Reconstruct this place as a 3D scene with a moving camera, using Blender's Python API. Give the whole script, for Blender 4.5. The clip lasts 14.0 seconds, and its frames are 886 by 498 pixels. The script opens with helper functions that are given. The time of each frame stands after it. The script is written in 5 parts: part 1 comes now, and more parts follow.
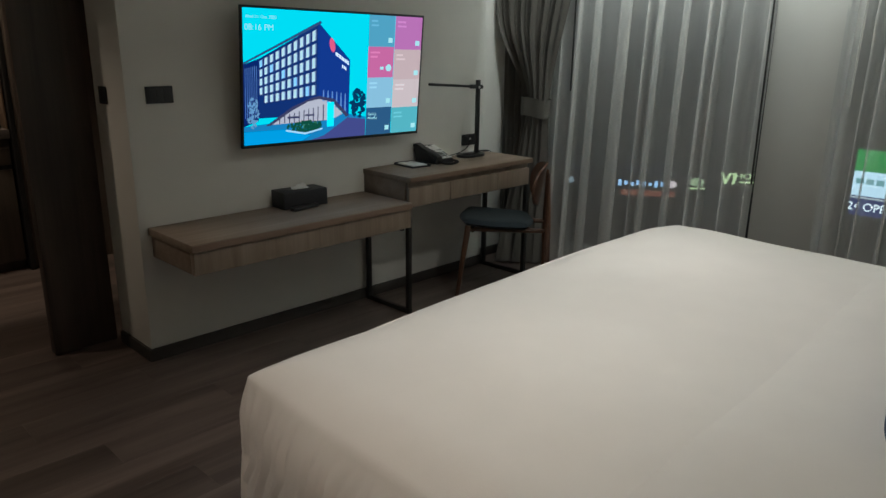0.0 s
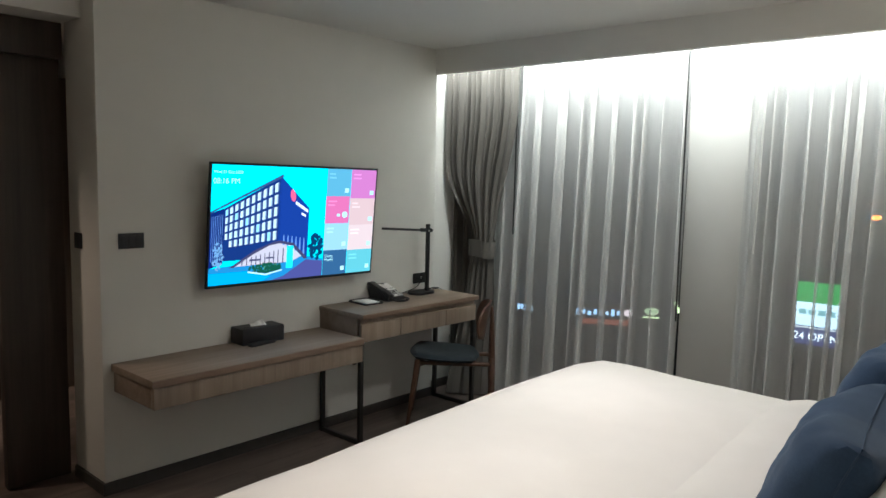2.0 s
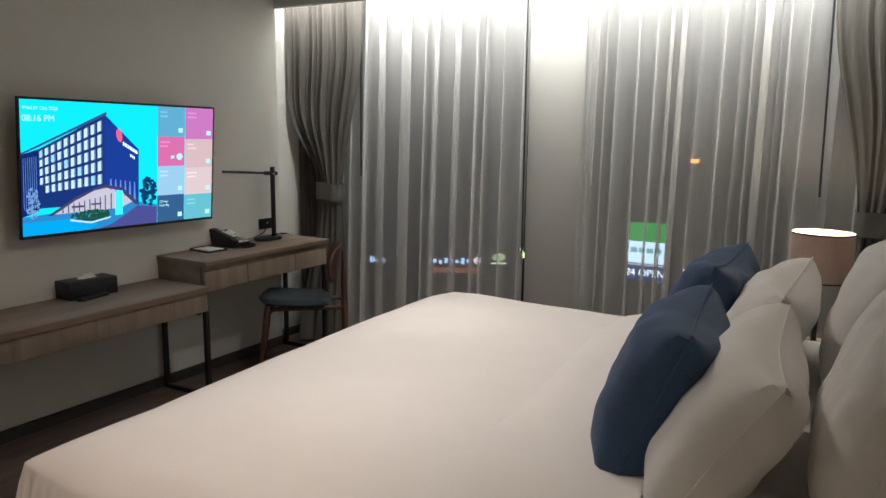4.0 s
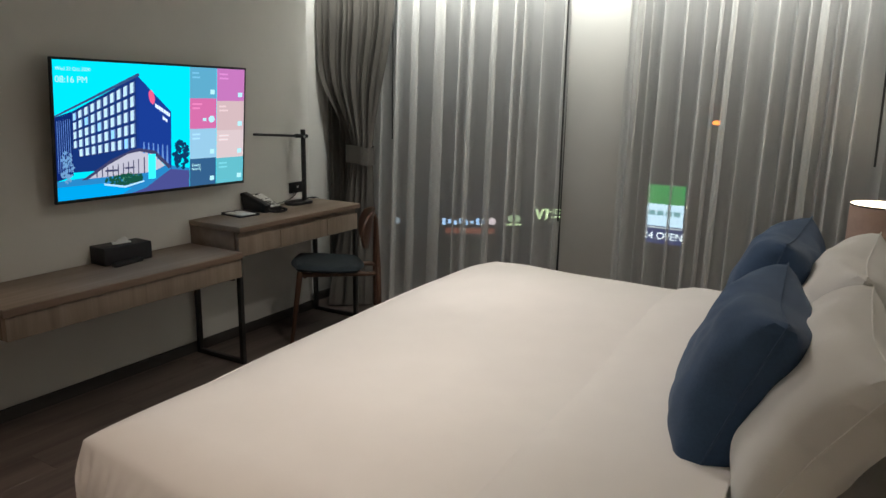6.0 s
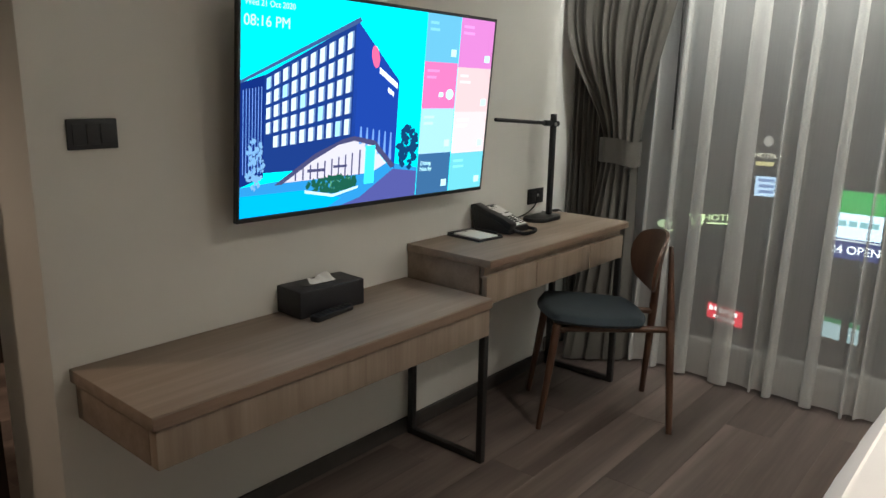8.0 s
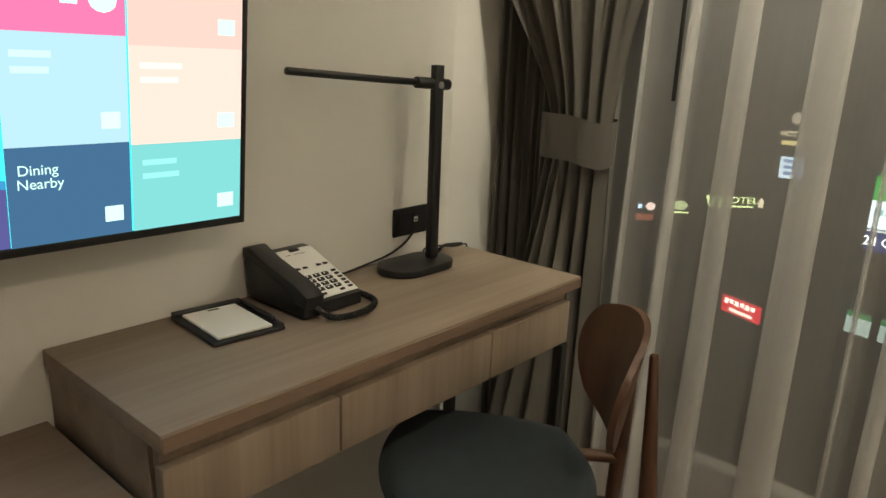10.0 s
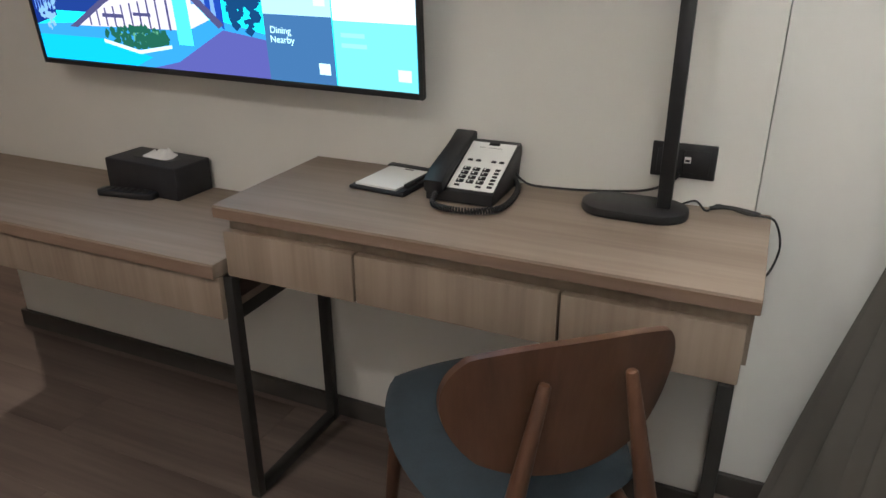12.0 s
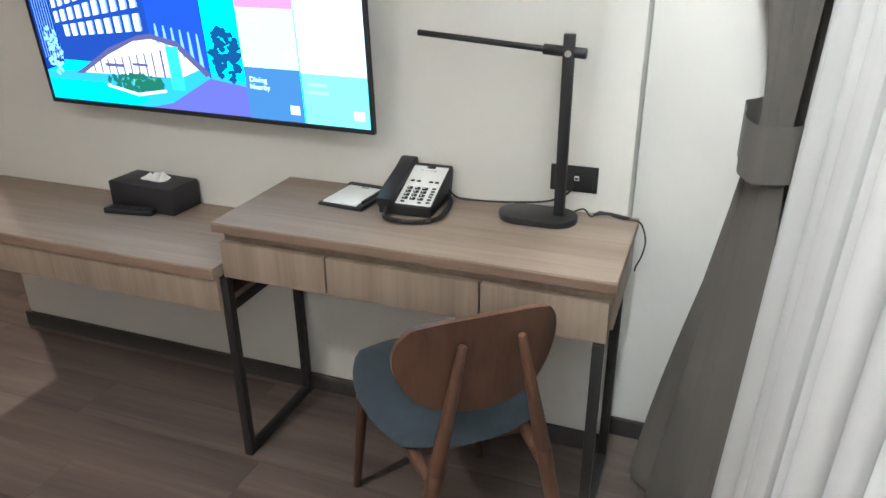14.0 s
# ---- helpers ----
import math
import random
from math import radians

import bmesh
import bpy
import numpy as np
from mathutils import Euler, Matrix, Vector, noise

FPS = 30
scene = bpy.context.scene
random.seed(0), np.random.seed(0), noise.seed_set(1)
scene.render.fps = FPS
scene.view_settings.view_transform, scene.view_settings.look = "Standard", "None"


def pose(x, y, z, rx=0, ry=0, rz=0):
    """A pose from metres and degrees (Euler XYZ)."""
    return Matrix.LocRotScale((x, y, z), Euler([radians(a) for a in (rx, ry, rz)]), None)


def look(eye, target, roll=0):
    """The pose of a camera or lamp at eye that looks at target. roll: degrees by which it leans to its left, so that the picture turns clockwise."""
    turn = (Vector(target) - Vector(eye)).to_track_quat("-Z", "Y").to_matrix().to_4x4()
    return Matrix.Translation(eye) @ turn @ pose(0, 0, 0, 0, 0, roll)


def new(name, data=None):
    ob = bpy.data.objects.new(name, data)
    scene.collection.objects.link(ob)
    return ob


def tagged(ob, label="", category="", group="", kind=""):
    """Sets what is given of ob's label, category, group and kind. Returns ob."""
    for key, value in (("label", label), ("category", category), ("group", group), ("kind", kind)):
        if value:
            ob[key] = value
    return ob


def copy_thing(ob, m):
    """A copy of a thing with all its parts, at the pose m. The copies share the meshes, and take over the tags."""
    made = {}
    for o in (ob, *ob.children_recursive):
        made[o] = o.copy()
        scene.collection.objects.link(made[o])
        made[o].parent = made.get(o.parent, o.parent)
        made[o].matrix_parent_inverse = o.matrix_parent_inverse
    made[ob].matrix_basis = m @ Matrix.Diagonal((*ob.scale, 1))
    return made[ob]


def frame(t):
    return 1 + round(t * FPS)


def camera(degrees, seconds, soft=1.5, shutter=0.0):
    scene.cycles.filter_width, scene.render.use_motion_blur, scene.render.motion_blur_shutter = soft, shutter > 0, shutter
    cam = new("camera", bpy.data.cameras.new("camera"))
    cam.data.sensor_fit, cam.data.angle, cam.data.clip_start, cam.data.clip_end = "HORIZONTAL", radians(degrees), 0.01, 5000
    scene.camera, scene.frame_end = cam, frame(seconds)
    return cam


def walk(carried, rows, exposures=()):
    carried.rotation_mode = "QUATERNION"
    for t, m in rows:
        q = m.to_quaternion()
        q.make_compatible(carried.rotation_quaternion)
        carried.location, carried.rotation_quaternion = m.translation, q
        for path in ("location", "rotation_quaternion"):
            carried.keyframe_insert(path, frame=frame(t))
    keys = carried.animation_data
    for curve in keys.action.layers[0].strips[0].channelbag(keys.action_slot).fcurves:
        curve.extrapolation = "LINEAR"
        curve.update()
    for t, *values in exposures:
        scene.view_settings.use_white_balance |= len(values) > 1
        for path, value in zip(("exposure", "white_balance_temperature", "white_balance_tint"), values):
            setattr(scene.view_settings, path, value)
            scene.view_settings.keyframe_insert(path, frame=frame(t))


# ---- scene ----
cam = camera(63.0, 14.0)
PATH = [
    (0, (0.291, 1.454, 1.425), (-1.056, 2.826, 0.874), 0.7),
    (0.5, (0.402, 1.375, 1.516), (-1.035, 2.656, 0.974), 1.1),
    (1, (0.536, 1.309, 1.556), (-0.947, 2.578, 1.121), 1.1),
    (1.5, (0.551, 1.3, 1.539), (-0.916, 2.628, 1.251), 1.0),
    (2, (0.539, 1.306, 1.534), (-0.785, 2.791, 1.329), 1.3),
    (2.5, (0.585, 1.332, 1.506), (-0.595, 2.936, 1.326), 1.1),
    (3, (0.568, 1.363, 1.467), (-0.495, 3.048, 1.291), 1.0),
    (3.5, (0.527, 1.375, 1.462), (-0.479, 3.09, 1.256), 1.0),
    (3.7, (0.529, 1.358, 1.443), (-0.462, 3.074, 1.176), 0.8),
    (5.8, (0.376, 1.321, 1.435), (-0.6, 3.016, 1.014), 0.7),
    (6, (0.361, 1.347, 1.465), (-0.635, 3.027, 1.033), 1.0),
    (6.5, (0.196, 1.455, 1.435), (-0.851, 3.104, 1.004), 1.0),
    (7, (-0.143, 1.683, 1.405), (-1.282, 3.267, 0.966), 0.9),
    (7.5, (-0.595, 1.861, 1.369), (-1.827, 3.371, 0.92), 1.2),
    (7.7, (-0.768, 1.948, 1.351), (-2.027, 3.437, 0.907), 1.1),
    (8.2, (-1.165, 2.13, 1.315), (-2.415, 3.63, 0.86), 1.2),
    (8.7, (-1.465, 2.46, 1.285), (-2.70, 3.96, 0.80), 1.5),
    (9.3, (-1.64, 2.95, 1.255), (-2.865, 4.45, 0.75), 1.8),
    (9.8, (-1.636, 3.368, 1.237), (-2.852, 4.869, 0.719), 2.4),
    (10, (-1.6, 3.567, 1.237), (-2.869, 5.02, 0.709), 2.2),
    (10.5, (-1.589, 4.101, 1.243), (-3.125, 5.249, 0.675), 1.0),
    (11, (-1.637, 4.506, 1.216), (-3.497, 4.963, 0.64), 0.9),
    (11.5, (-1.539, 4.784, 1.179), (-3.399, 4.555, 0.48), 0.4),
    (12, (-1.357, 4.935, 1.238), (-3.03, 4.179, 0.446), -0.2),
    (12.5, (-1.181, 5.011, 1.214), (-2.795, 4.196, 0.357), -0.4),
    (13, (-1.055, 5.047, 1.243), (-2.684, 4.306, 0.35), -0.5),
    (13.5, (-1.059, 5.078, 1.32), (-2.722, 4.434, 0.415), -0.8),
    (14, (-1.02, 5.109, 1.436), (-2.726, 4.465, 0.615), -0.5),
]
EXPOSURE = [(0, -0.48, 6000, -2), (0.5, -0.02, 6000, 0), (1.5, 0.2, 5950, 3), (2.5, 0.22, 6050, 1), (3, 0.18, 6200, 4), (3.7, -0.12, 6350, 8), (5.8, -0.18, 6350, 5), (7.0, -0.28, 6450, 4), (7.7, 0.45, 6300, 4), (9.8, 0.3, 8300, 4), (10.2, 0.4, 7700, 5), (10.5, 0.5, 7200, 8), (11, 0.75, 6350, 7), (12, 0.7, 6350, 10), (12.5, 1.5, 6350, 12), (13, 1.8, 6000, 9), (13.5, 1.92, 5800, 8), (14, 1.42, 5900, 6)]
walk(cam, [(t, look(eye, target, roll)) for t, eye, target, roll in PATH], EXPOSURE)

# ---- world and lights ----
world = bpy.data.worlds.new("night_sky")
scene.world = world
world.use_nodes = True
world.node_tree.nodes["Background"].inputs[0].default_value = (0.012, 0.014, 0.02, 1)
world.node_tree.nodes["Background"].inputs[1].default_value = 0.6


def area_light(name, m, sx, sy, watts, colour, spread=180):
    data = bpy.data.lights.new(name, "AREA")
    data.shape, data.size, data.size_y, data.energy, data.color = "RECTANGLE", sx, sy, watts, colour
    data.spread = radians(spread)
    ob = new(name, data)
    ob.matrix_world = m
    return ob


def spot_light(name, eye, target, watts, colour, cone, blend=0.6, radius=0.04):
    data = bpy.data.lights.new(name, "SPOT")
    data.energy, data.color, data.spot_size, data.spot_blend, data.shadow_soft_size = watts, colour, radians(cone), blend, radius
    ob = new(name, data)
    ob.matrix_world = look(eye, target)
    return ob


area_light("cove_led_light", look((-0.98, 4.992, 2.39), (-0.98, 5.25, 2.33)), 3.85, 0.03, 60, (1.0, 0.99, 0.96))
# Two unseen ceiling spots, added to brighten the bed.
spot_light("unseen_bed_light", (-0.65, 2.85, 2.352), (-0.65, 2.85, 0), 47, (1.0, 0.875, 0.79), 92, 1.0, 0.07)
spot_light("unseen_bed_light", (-0.90, 3.75, 2.352), (-0.90, 3.75, 0), 82, (1.0, 0.885, 0.805), 135, 1.0, 0.07)
# Added spot with no seen source, tilted to brighten the duvet's near side.
spot_light("bed_side_fill_light", (-0.45, 1.0, 2.352), (-0.92, 2.12, 0.4), 86, (1.0, 0.75, 0.61), 58, 1.0, 0.05)
spot_light("minibar_spot_light", (-4.60, 2.50, 2.24), (-4.86, 2.50, 1.15), 56, (1.0, 0.75, 0.58), 76, 0.3)
spot_light("corridor_downlight_light", (-3.62, 1.45, 2.34), (-3.62, 1.45, 0), 34, (1.0, 0.74, 0.57), 124, 0.5)

# ---- materials ----


def colour4(c):
    return (c[0], c[1], c[2], 1)


def base_mat(name, colour, rough=0.6, metal=0.0, vary=0.08, scale=12.0, bump=0.0, bump_scale=200.0, sheen=0.0, stretch=(1, 1, 1)):
    """A surface with blotches, fine grain and a fine relief."""
    m = bpy.data.materials.new(name)
    m.use_nodes = True
    nt = m.node_tree
    b = nt.nodes["Principled BSDF"]
    b.inputs["Roughness"].default_value, b.inputs["Metallic"].default_value = rough, metal
    tc = nt.nodes.new("ShaderNodeTexCoord")
    mp = nt.nodes.new("ShaderNodeMapping")
    mp.inputs["Scale"].default_value = stretch
    nt.links.new(tc.outputs["Object"], mp.inputs["Vector"])
    n1 = nt.nodes.new("ShaderNodeTexNoise")
    n1.inputs["Scale"].default_value, n1.inputs["Detail"].default_value = scale, 6
    n2 = nt.nodes.new("ShaderNodeTexNoise")
    n2.inputs["Scale"].default_value, n2.inputs["Detail"].default_value = scale * 0.12, 3
    nt.links.new(mp.outputs[0], n1.inputs["Vector"])
    nt.links.new(mp.outputs[0], n2.inputs["Vector"])
    add = nt.nodes.new("ShaderNodeMath")
    add.operation = "ADD"
    nt.links.new(n1.outputs["Fac"], add.inputs[0])
    nt.links.new(n2.outputs["Fac"], add.inputs[1])
    r = nt.nodes.new("ShaderNodeMapRange")
    r.inputs["From Min"].default_value, r.inputs["From Max"].default_value = 0.6, 1.4
    nt.links.new(add.outputs[0], r.inputs["Value"])
    mix = nt.nodes.new("ShaderNodeMix")
    mix.data_type = "RGBA"
    mix.inputs[6].default_value = colour4([v * (1 - vary) for v in colour])
    mix.inputs[7].default_value = colour4([min(1, v * (1 + vary)) for v in colour])
    nt.links.new(r.outputs[0], mix.inputs[0])
    nt.links.new(mix.outputs[2], b.inputs["Base Color"])
    if bump:
        n3 = nt.nodes.new("ShaderNodeTexNoise")
        n3.inputs["Scale"].default_value, n3.inputs["Detail"].default_value = bump_scale, 3
        nt.links.new(tc.outputs["Object"], n3.inputs["Vector"])
        bp = nt.nodes.new("ShaderNodeBump")
        bp.inputs["Strength"].default_value, bp.inputs["Distance"].default_value = bump, 0.002
        nt.links.new(n3.outputs["Fac"], bp.inputs["Height"])
        nt.links.new(bp.outputs[0], b.inputs["Normal"])
    if sheen:
        b.inputs["Sheen Weight"].default_value = sheen
    return m


def wood_mat(name, dark, mid, light, axis="y", rough=0.5, fine=60.0, per_object=0.0, bump=0.15, gain=1.0):
    """Grain streaks that run along one axis, with broad bands and fine pores."""
    m = bpy.data.materials.new(name)
    m.use_nodes = True
    nt = m.node_tree
    b = nt.nodes["Principled BSDF"]
    b.inputs["Roughness"].default_value = rough
    tc = nt.nodes.new("ShaderNodeTexCoord")
    mp = nt.nodes.new("ShaderNodeMapping")
    s = {"x": (0.05, 1, 1), "y": (1, 0.05, 1), "z": (1, 1, 0.05)}[axis]
    mp.inputs["Scale"].default_value = s
    vec = tc.outputs["Object"]
    if per_object:
        oi = nt.nodes.new("ShaderNodeObjectInfo")
        cb = nt.nodes.new("ShaderNodeVectorMath")
        cb.operation = "SCALE"
        cb.inputs[0].default_value = (13.1, 37.7, 5.3)
        nt.links.new(oi.outputs["Random"], cb.inputs["Scale"])
        ad = nt.nodes.new("ShaderNodeVectorMath")
        nt.links.new(vec, ad.inputs[0])
        nt.links.new(cb.outputs[0], ad.inputs[1])
        vec = ad.outputs[0]
    nt.links.new(vec, mp.inputs["Vector"])
    n1 = nt.nodes.new("ShaderNodeTexNoise")
    n1.inputs["Scale"].default_value, n1.inputs["Detail"].default_value, n1.inputs["Distortion"].default_value = fine * 0.25, 5, 0.6
    n2 = nt.nodes.new("ShaderNodeTexNoise")
    n2.inputs["Scale"].default_value, n2.inputs["Detail"].default_value = fine * 2.2, 4
    nt.links.new(mp.outputs[0], n1.inputs["Vector"])
    nt.links.new(mp.outputs[0], n2.inputs["Vector"])
    mx = nt.nodes.new("ShaderNodeMix")
    mx.inputs[0].default_value = 0.24
    nt.links.new(n1.outputs["Fac"], mx.inputs[2])
    nt.links.new(n2.outputs["Fac"], mx.inputs[3])
    ramp = nt.nodes.new("ShaderNodeValToRGB")
    e = ramp.color_ramp.elements
    e[0].position, e[0].color = 0.34, colour4(dark)
    e[1].position, e[1].color = 0.68, colour4(light)
    k = e.new(0.5)
    k.color = colour4(mid)
    nt.links.new(mx.outputs[0], ramp.inputs[0])
    out = ramp.outputs[0]
    if per_object:
        hsv = nt.nodes.new("ShaderNodeHueSaturation")
        mr = nt.nodes.new("ShaderNodeMapRange")
        mr.inputs["To Min"].default_value, mr.inputs["To Max"].default_value = 1 - per_object, 1 + per_object
        nt.links.new(oi.outputs["Random"], mr.inputs["Value"])
        nt.links.new(mr.outputs[0], hsv.inputs["Value"])
        nt.links.new(out, hsv.inputs["Color"])
        out = hsv.outputs[0]
    nt.links.new(out, b.inputs["Base Color"])
    bp = nt.nodes.new("ShaderNodeBump")
    bp.inputs["Strength"].default_value, bp.inputs["Distance"].default_value = bump, 0.001
    nt.links.new(n2.outputs["Fac"], bp.inputs["Height"])
    nt.links.new(bp.outputs[0], b.inputs["Normal"])
    return m


def glow_mat(name, colour, strength):
    m = bpy.data.materials.new(name)
    m.use_nodes = True
    nt = m.node_tree
    nt.nodes.remove(nt.nodes["Principled BSDF"])
    em = nt.nodes.new("ShaderNodeEmission")
    em.inputs[0].default_value, em.inputs[1].default_value = colour4(colour), strength
    nt.links.new(em.outputs[0], nt.nodes["Material Output"].inputs[0])
    return m


def sheer_mat(name, colour, clear):
    """Thin voile: part of the light goes straight through between the threads."""
    m = bpy.data.materials.new(name)
    m.use_nodes = True
    nt = m.node_tree
    nt.nodes.remove(nt.nodes["Principled BSDF"])
    d = nt.nodes.new("ShaderNodeBsdfDiffuse")
    tl = nt.nodes.new("ShaderNodeBsdfTranslucent")
    tp = nt.nodes.new("ShaderNodeBsdfTransparent")
    tc = nt.nodes.new("ShaderNodeTexCoord")
    mp = nt.nodes.new("ShaderNodeMapping")
    mp.inputs["Scale"].default_value = (40, 1, 0.6)
    n = nt.nodes.new("ShaderNodeTexNoise")
    n.inputs["Scale"].default_value, n.inputs["Detail"].default_value = 3.0, 4
    nt.links.new(tc.outputs["Object"], mp.inputs[0])
    nt.links.new(mp.outputs[0], n.inputs["Vector"])
    mix = nt.nodes.new("ShaderNodeMix")
    mix.data_type = "RGBA"
    mix.inputs[6].default_value = colour4([v * 0.9 for v in colour])
    mix.inputs[7].default_value = colour4(colour)
    nt.links.new(n.outputs["Fac"], mix.inputs[0])
    for k in (d, tl):
        nt.links.new(mix.outputs[2], k.inputs[0])
    a = nt.nodes.new("ShaderNodeMixShader")
    a.inputs[0].default_value = 0.35
    nt.links.new(d.outputs[0], a.inputs[1])
    nt.links.new(tl.outputs[0], a.inputs[2])
    c = nt.nodes.new("ShaderNodeMixShader")
    c.inputs[0].default_value = clear
    nt.links.new(a.outputs[0], c.inputs[1])
    nt.links.new(tp.outputs[0], c.inputs[2])
    nt.links.new(c.outputs[0], nt.nodes["Material Output"].inputs[0])
    return m


def glass_mat(name):
    m = bpy.data.materials.new(name)
    m.use_nodes = True
    b = m.node_tree.nodes["Principled BSDF"]
    b.inputs["Roughness"].default_value = 0.02
    b.inputs["Transmission Weight"].default_value = 1.0
    b.inputs["IOR"].default_value = 1.1
    b.inputs["Base Color"].default_value = (0.9, 0.93, 0.92, 1)
    return m


M_WALL = base_mat("wall_paint", (0.72, 0.705, 0.665), 0.7, vary=0.03, scale=5, bump=0.12, bump_scale=260)
# Wall paint darkened to hold back the cove light on the column.
M_COLUMN = base_mat("dimmed_column_paint", (0.47, 0.46, 0.43), 0.75, vary=0.03, scale=5, bump=0.1, bump_scale=260)
M_CEIL = base_mat("ceiling_paint", (0.74, 0.735, 0.71), 0.8, vary=0.02, scale=4, bump=0.06, bump_scale=200)
M_WOOD = wood_mat("ash_laminate", (0.212, 0.159, 0.121), (0.272, 0.209, 0.162), (0.340, 0.267, 0.211), "y", 0.6, 34)
M_WOODV = wood_mat("ash_laminate_upright", (0.220, 0.165, 0.125), (0.286, 0.220, 0.168), (0.360, 0.282, 0.219), "z", 0.5, 42)
M_EDGE = wood_mat("edge_band_ash", (0.155, 0.100, 0.070), (0.200, 0.132, 0.094), (0.250, 0.170, 0.122), "y", 0.5, 55)
M_PLANK = wood_mat("vinyl_plank", (0.060, 0.044, 0.037), (0.102, 0.077, 0.066), (0.160, 0.124, 0.107), "y", 0.42, 34, per_object=0.25, bump=0.12)
M_JOINT = base_mat("plank_joint", (0.07, 0.055, 0.046), 0.8)
M_SKIRT = base_mat("skirting_vinyl", (0.045, 0.04, 0.036), 0.5, vary=0.15, scale=20)
M_DARKWOOD = wood_mat("dark_stained_oak", (0.026, 0.018, 0.013), (0.045, 0.033, 0.025), (0.07, 0.052, 0.04), "z", 0.5, 40)
M_CABINET = wood_mat("cabinet_walnut", (0.05, 0.038, 0.028), (0.075, 0.057, 0.043), (0.105, 0.082, 0.062), "z", 0.5, 40)
M_BACKING = wood_mat("panel_oak", (0.22, 0.145, 0.095), (0.31, 0.215, 0.145), (0.40, 0.29, 0.20), "z", 0.5, 28)
M_COUNTER = base_mat("counter_stone", (0.12, 0.10, 0.09), 0.35, vary=0.2, scale=60)
M_CHAIR = wood_mat("walnut_stain", (0.056, 0.025, 0.014), (0.096, 0.044, 0.025), (0.132, 0.064, 0.037), "z", 0.38, 45)
M_SEAT = base_mat("seat_fabric", (0.022, 0.034, 0.044), 0.92, vary=0.18, scale=220, bump=0.5, bump_scale=500, sheen=0.06)
M_STEEL = base_mat("black_steel", (0.018, 0.017, 0.016), 0.45, vary=0.15, scale=40, bump=0.05)
M_BLACK = base_mat("black_plastic", (0.014, 0.014, 0.016), 0.42, vary=0.15, scale=60, bump=0.08, bump_scale=600)
M_LEATHER = base_mat("black_leatherette", (0.016, 0.016, 0.02), 0.5, vary=0.2, scale=90, bump=0.4, bump_scale=420)
M_PAPER = base_mat("paper", (0.82, 0.82, 0.80), 0.8, vary=0.02, scale=30)
M_TISSUE = base_mat("tissue", (0.86, 0.86, 0.85), 0.9, vary=0.03, scale=40, bump=0.3, bump_scale=150)
M_BED = base_mat("bed_linen", (0.80, 0.765, 0.74), 0.85, vary=0.03, scale=8, bump=0.18, bump_scale=350, sheen=0.15)
M_PILLOW = base_mat("pillow_linen", (0.80, 0.78, 0.76), 0.85, vary=0.03, scale=8, bump=0.2, bump_scale=300, sheen=0.15)
M_BLUE = base_mat("blue_cushion_fabric", (0.040, 0.080, 0.162), 0.9, vary=0.15, scale=150, bump=0.45, bump_scale=420, sheen=0.10)
M_DRAPE = base_mat("taupe_drape", (0.100, 0.090, 0.078), 0.85, vary=0.1, scale=30, bump=0.3, bump_scale=400, sheen=0.06, stretch=(1, 1, 0.15))
M_SHEER = sheer_mat("sheer_voile", (0.80, 0.79, 0.765), 0.44)
M_FRAME = base_mat("dark_window_frame", (0.05, 0.05, 0.052), 0.4, metal=0.3)
M_GLASS = glass_mat("window_glass")
M_CERAMIC = base_mat("white_ceramic", (0.82, 0.80, 0.77), 0.2, vary=0.02)
M_METAL = base_mat("brushed_steel", (0.55, 0.54, 0.52), 0.3, metal=1.0, vary=0.1, scale=80)
M_SHADE = base_mat("lampshade_linen", (0.50, 0.355, 0.30), 0.8, vary=0.08, scale=60, bump=0.3, bump_scale=500)
M_LINER = base_mat("shade_liner", (0.82, 0.78, 0.72), 0.7)
M_ASPHALT = base_mat("asphalt", (0.05, 0.05, 0.052), 0.85, vary=0.25, scale=2)
M_CITY = base_mat("night_facade", (0.16, 0.155, 0.15), 0.85, vary=0.2, scale=1.5)

# ---- building helpers ----


def part(name, bm, material, parent=None, label="", smooth=True, local=False):
    """Links a bmesh as one mesh object under a thing or a part; built in world places unless local."""
    if parent is not None and not local:
        o, p = Vector(), parent
        while p is not None:
            o += p.location
            p = p.parent
        bmesh.ops.translate(bm, verts=bm.verts[:], vec=-o)
    bmesh.ops.recalc_face_normals(bm, faces=bm.faces[:])
    me = bpy.data.meshes.new(name)
    bm.to_mesh(me)
    bm.free()
    if smooth:
        for p in me.polygons:
            p.use_smooth = True
        me.set_sharp_from_angle(angle=radians(38))
    me.materials.append(material)
    ob = new(name, me)
    ob.parent = parent
    if label:
        ob["label"] = label
    return ob


def thing(name, x, y, z, label, category, group=""):
    ob = new(name)
    ob.location = (x, y, z)
    ob.empty_display_size = 0.05
    return tagged(ob, label, category, group)


def solo(name, bm, material, label="", category="", kind="", smooth=True, group=""):
    """A thing of a single mesh."""
    return tagged(part(name, bm, material, None, "", smooth), label, category, group, kind)


def box(x0, x1, y0, y1, z0, z1, bevel=0.0, seg=2, bm=None):
    bm = bm or bmesh.new()
    r = bmesh.ops.create_cube(bm, size=1)
    vs = r["verts"]
    for v in vs:
        v.co = Vector(((x0 + x1) / 2 + v.co.x * (x1 - x0), (y0 + y1) / 2 + v.co.y * (y1 - y0), (z0 + z1) / 2 + v.co.z * (z1 - z0)))
    if bevel:
        es = list({e for v in vs for e in v.link_edges})
        bmesh.ops.bevel(bm, geom=es, offset=bevel, segments=seg, profile=0.5, affect="EDGES")
    return bm


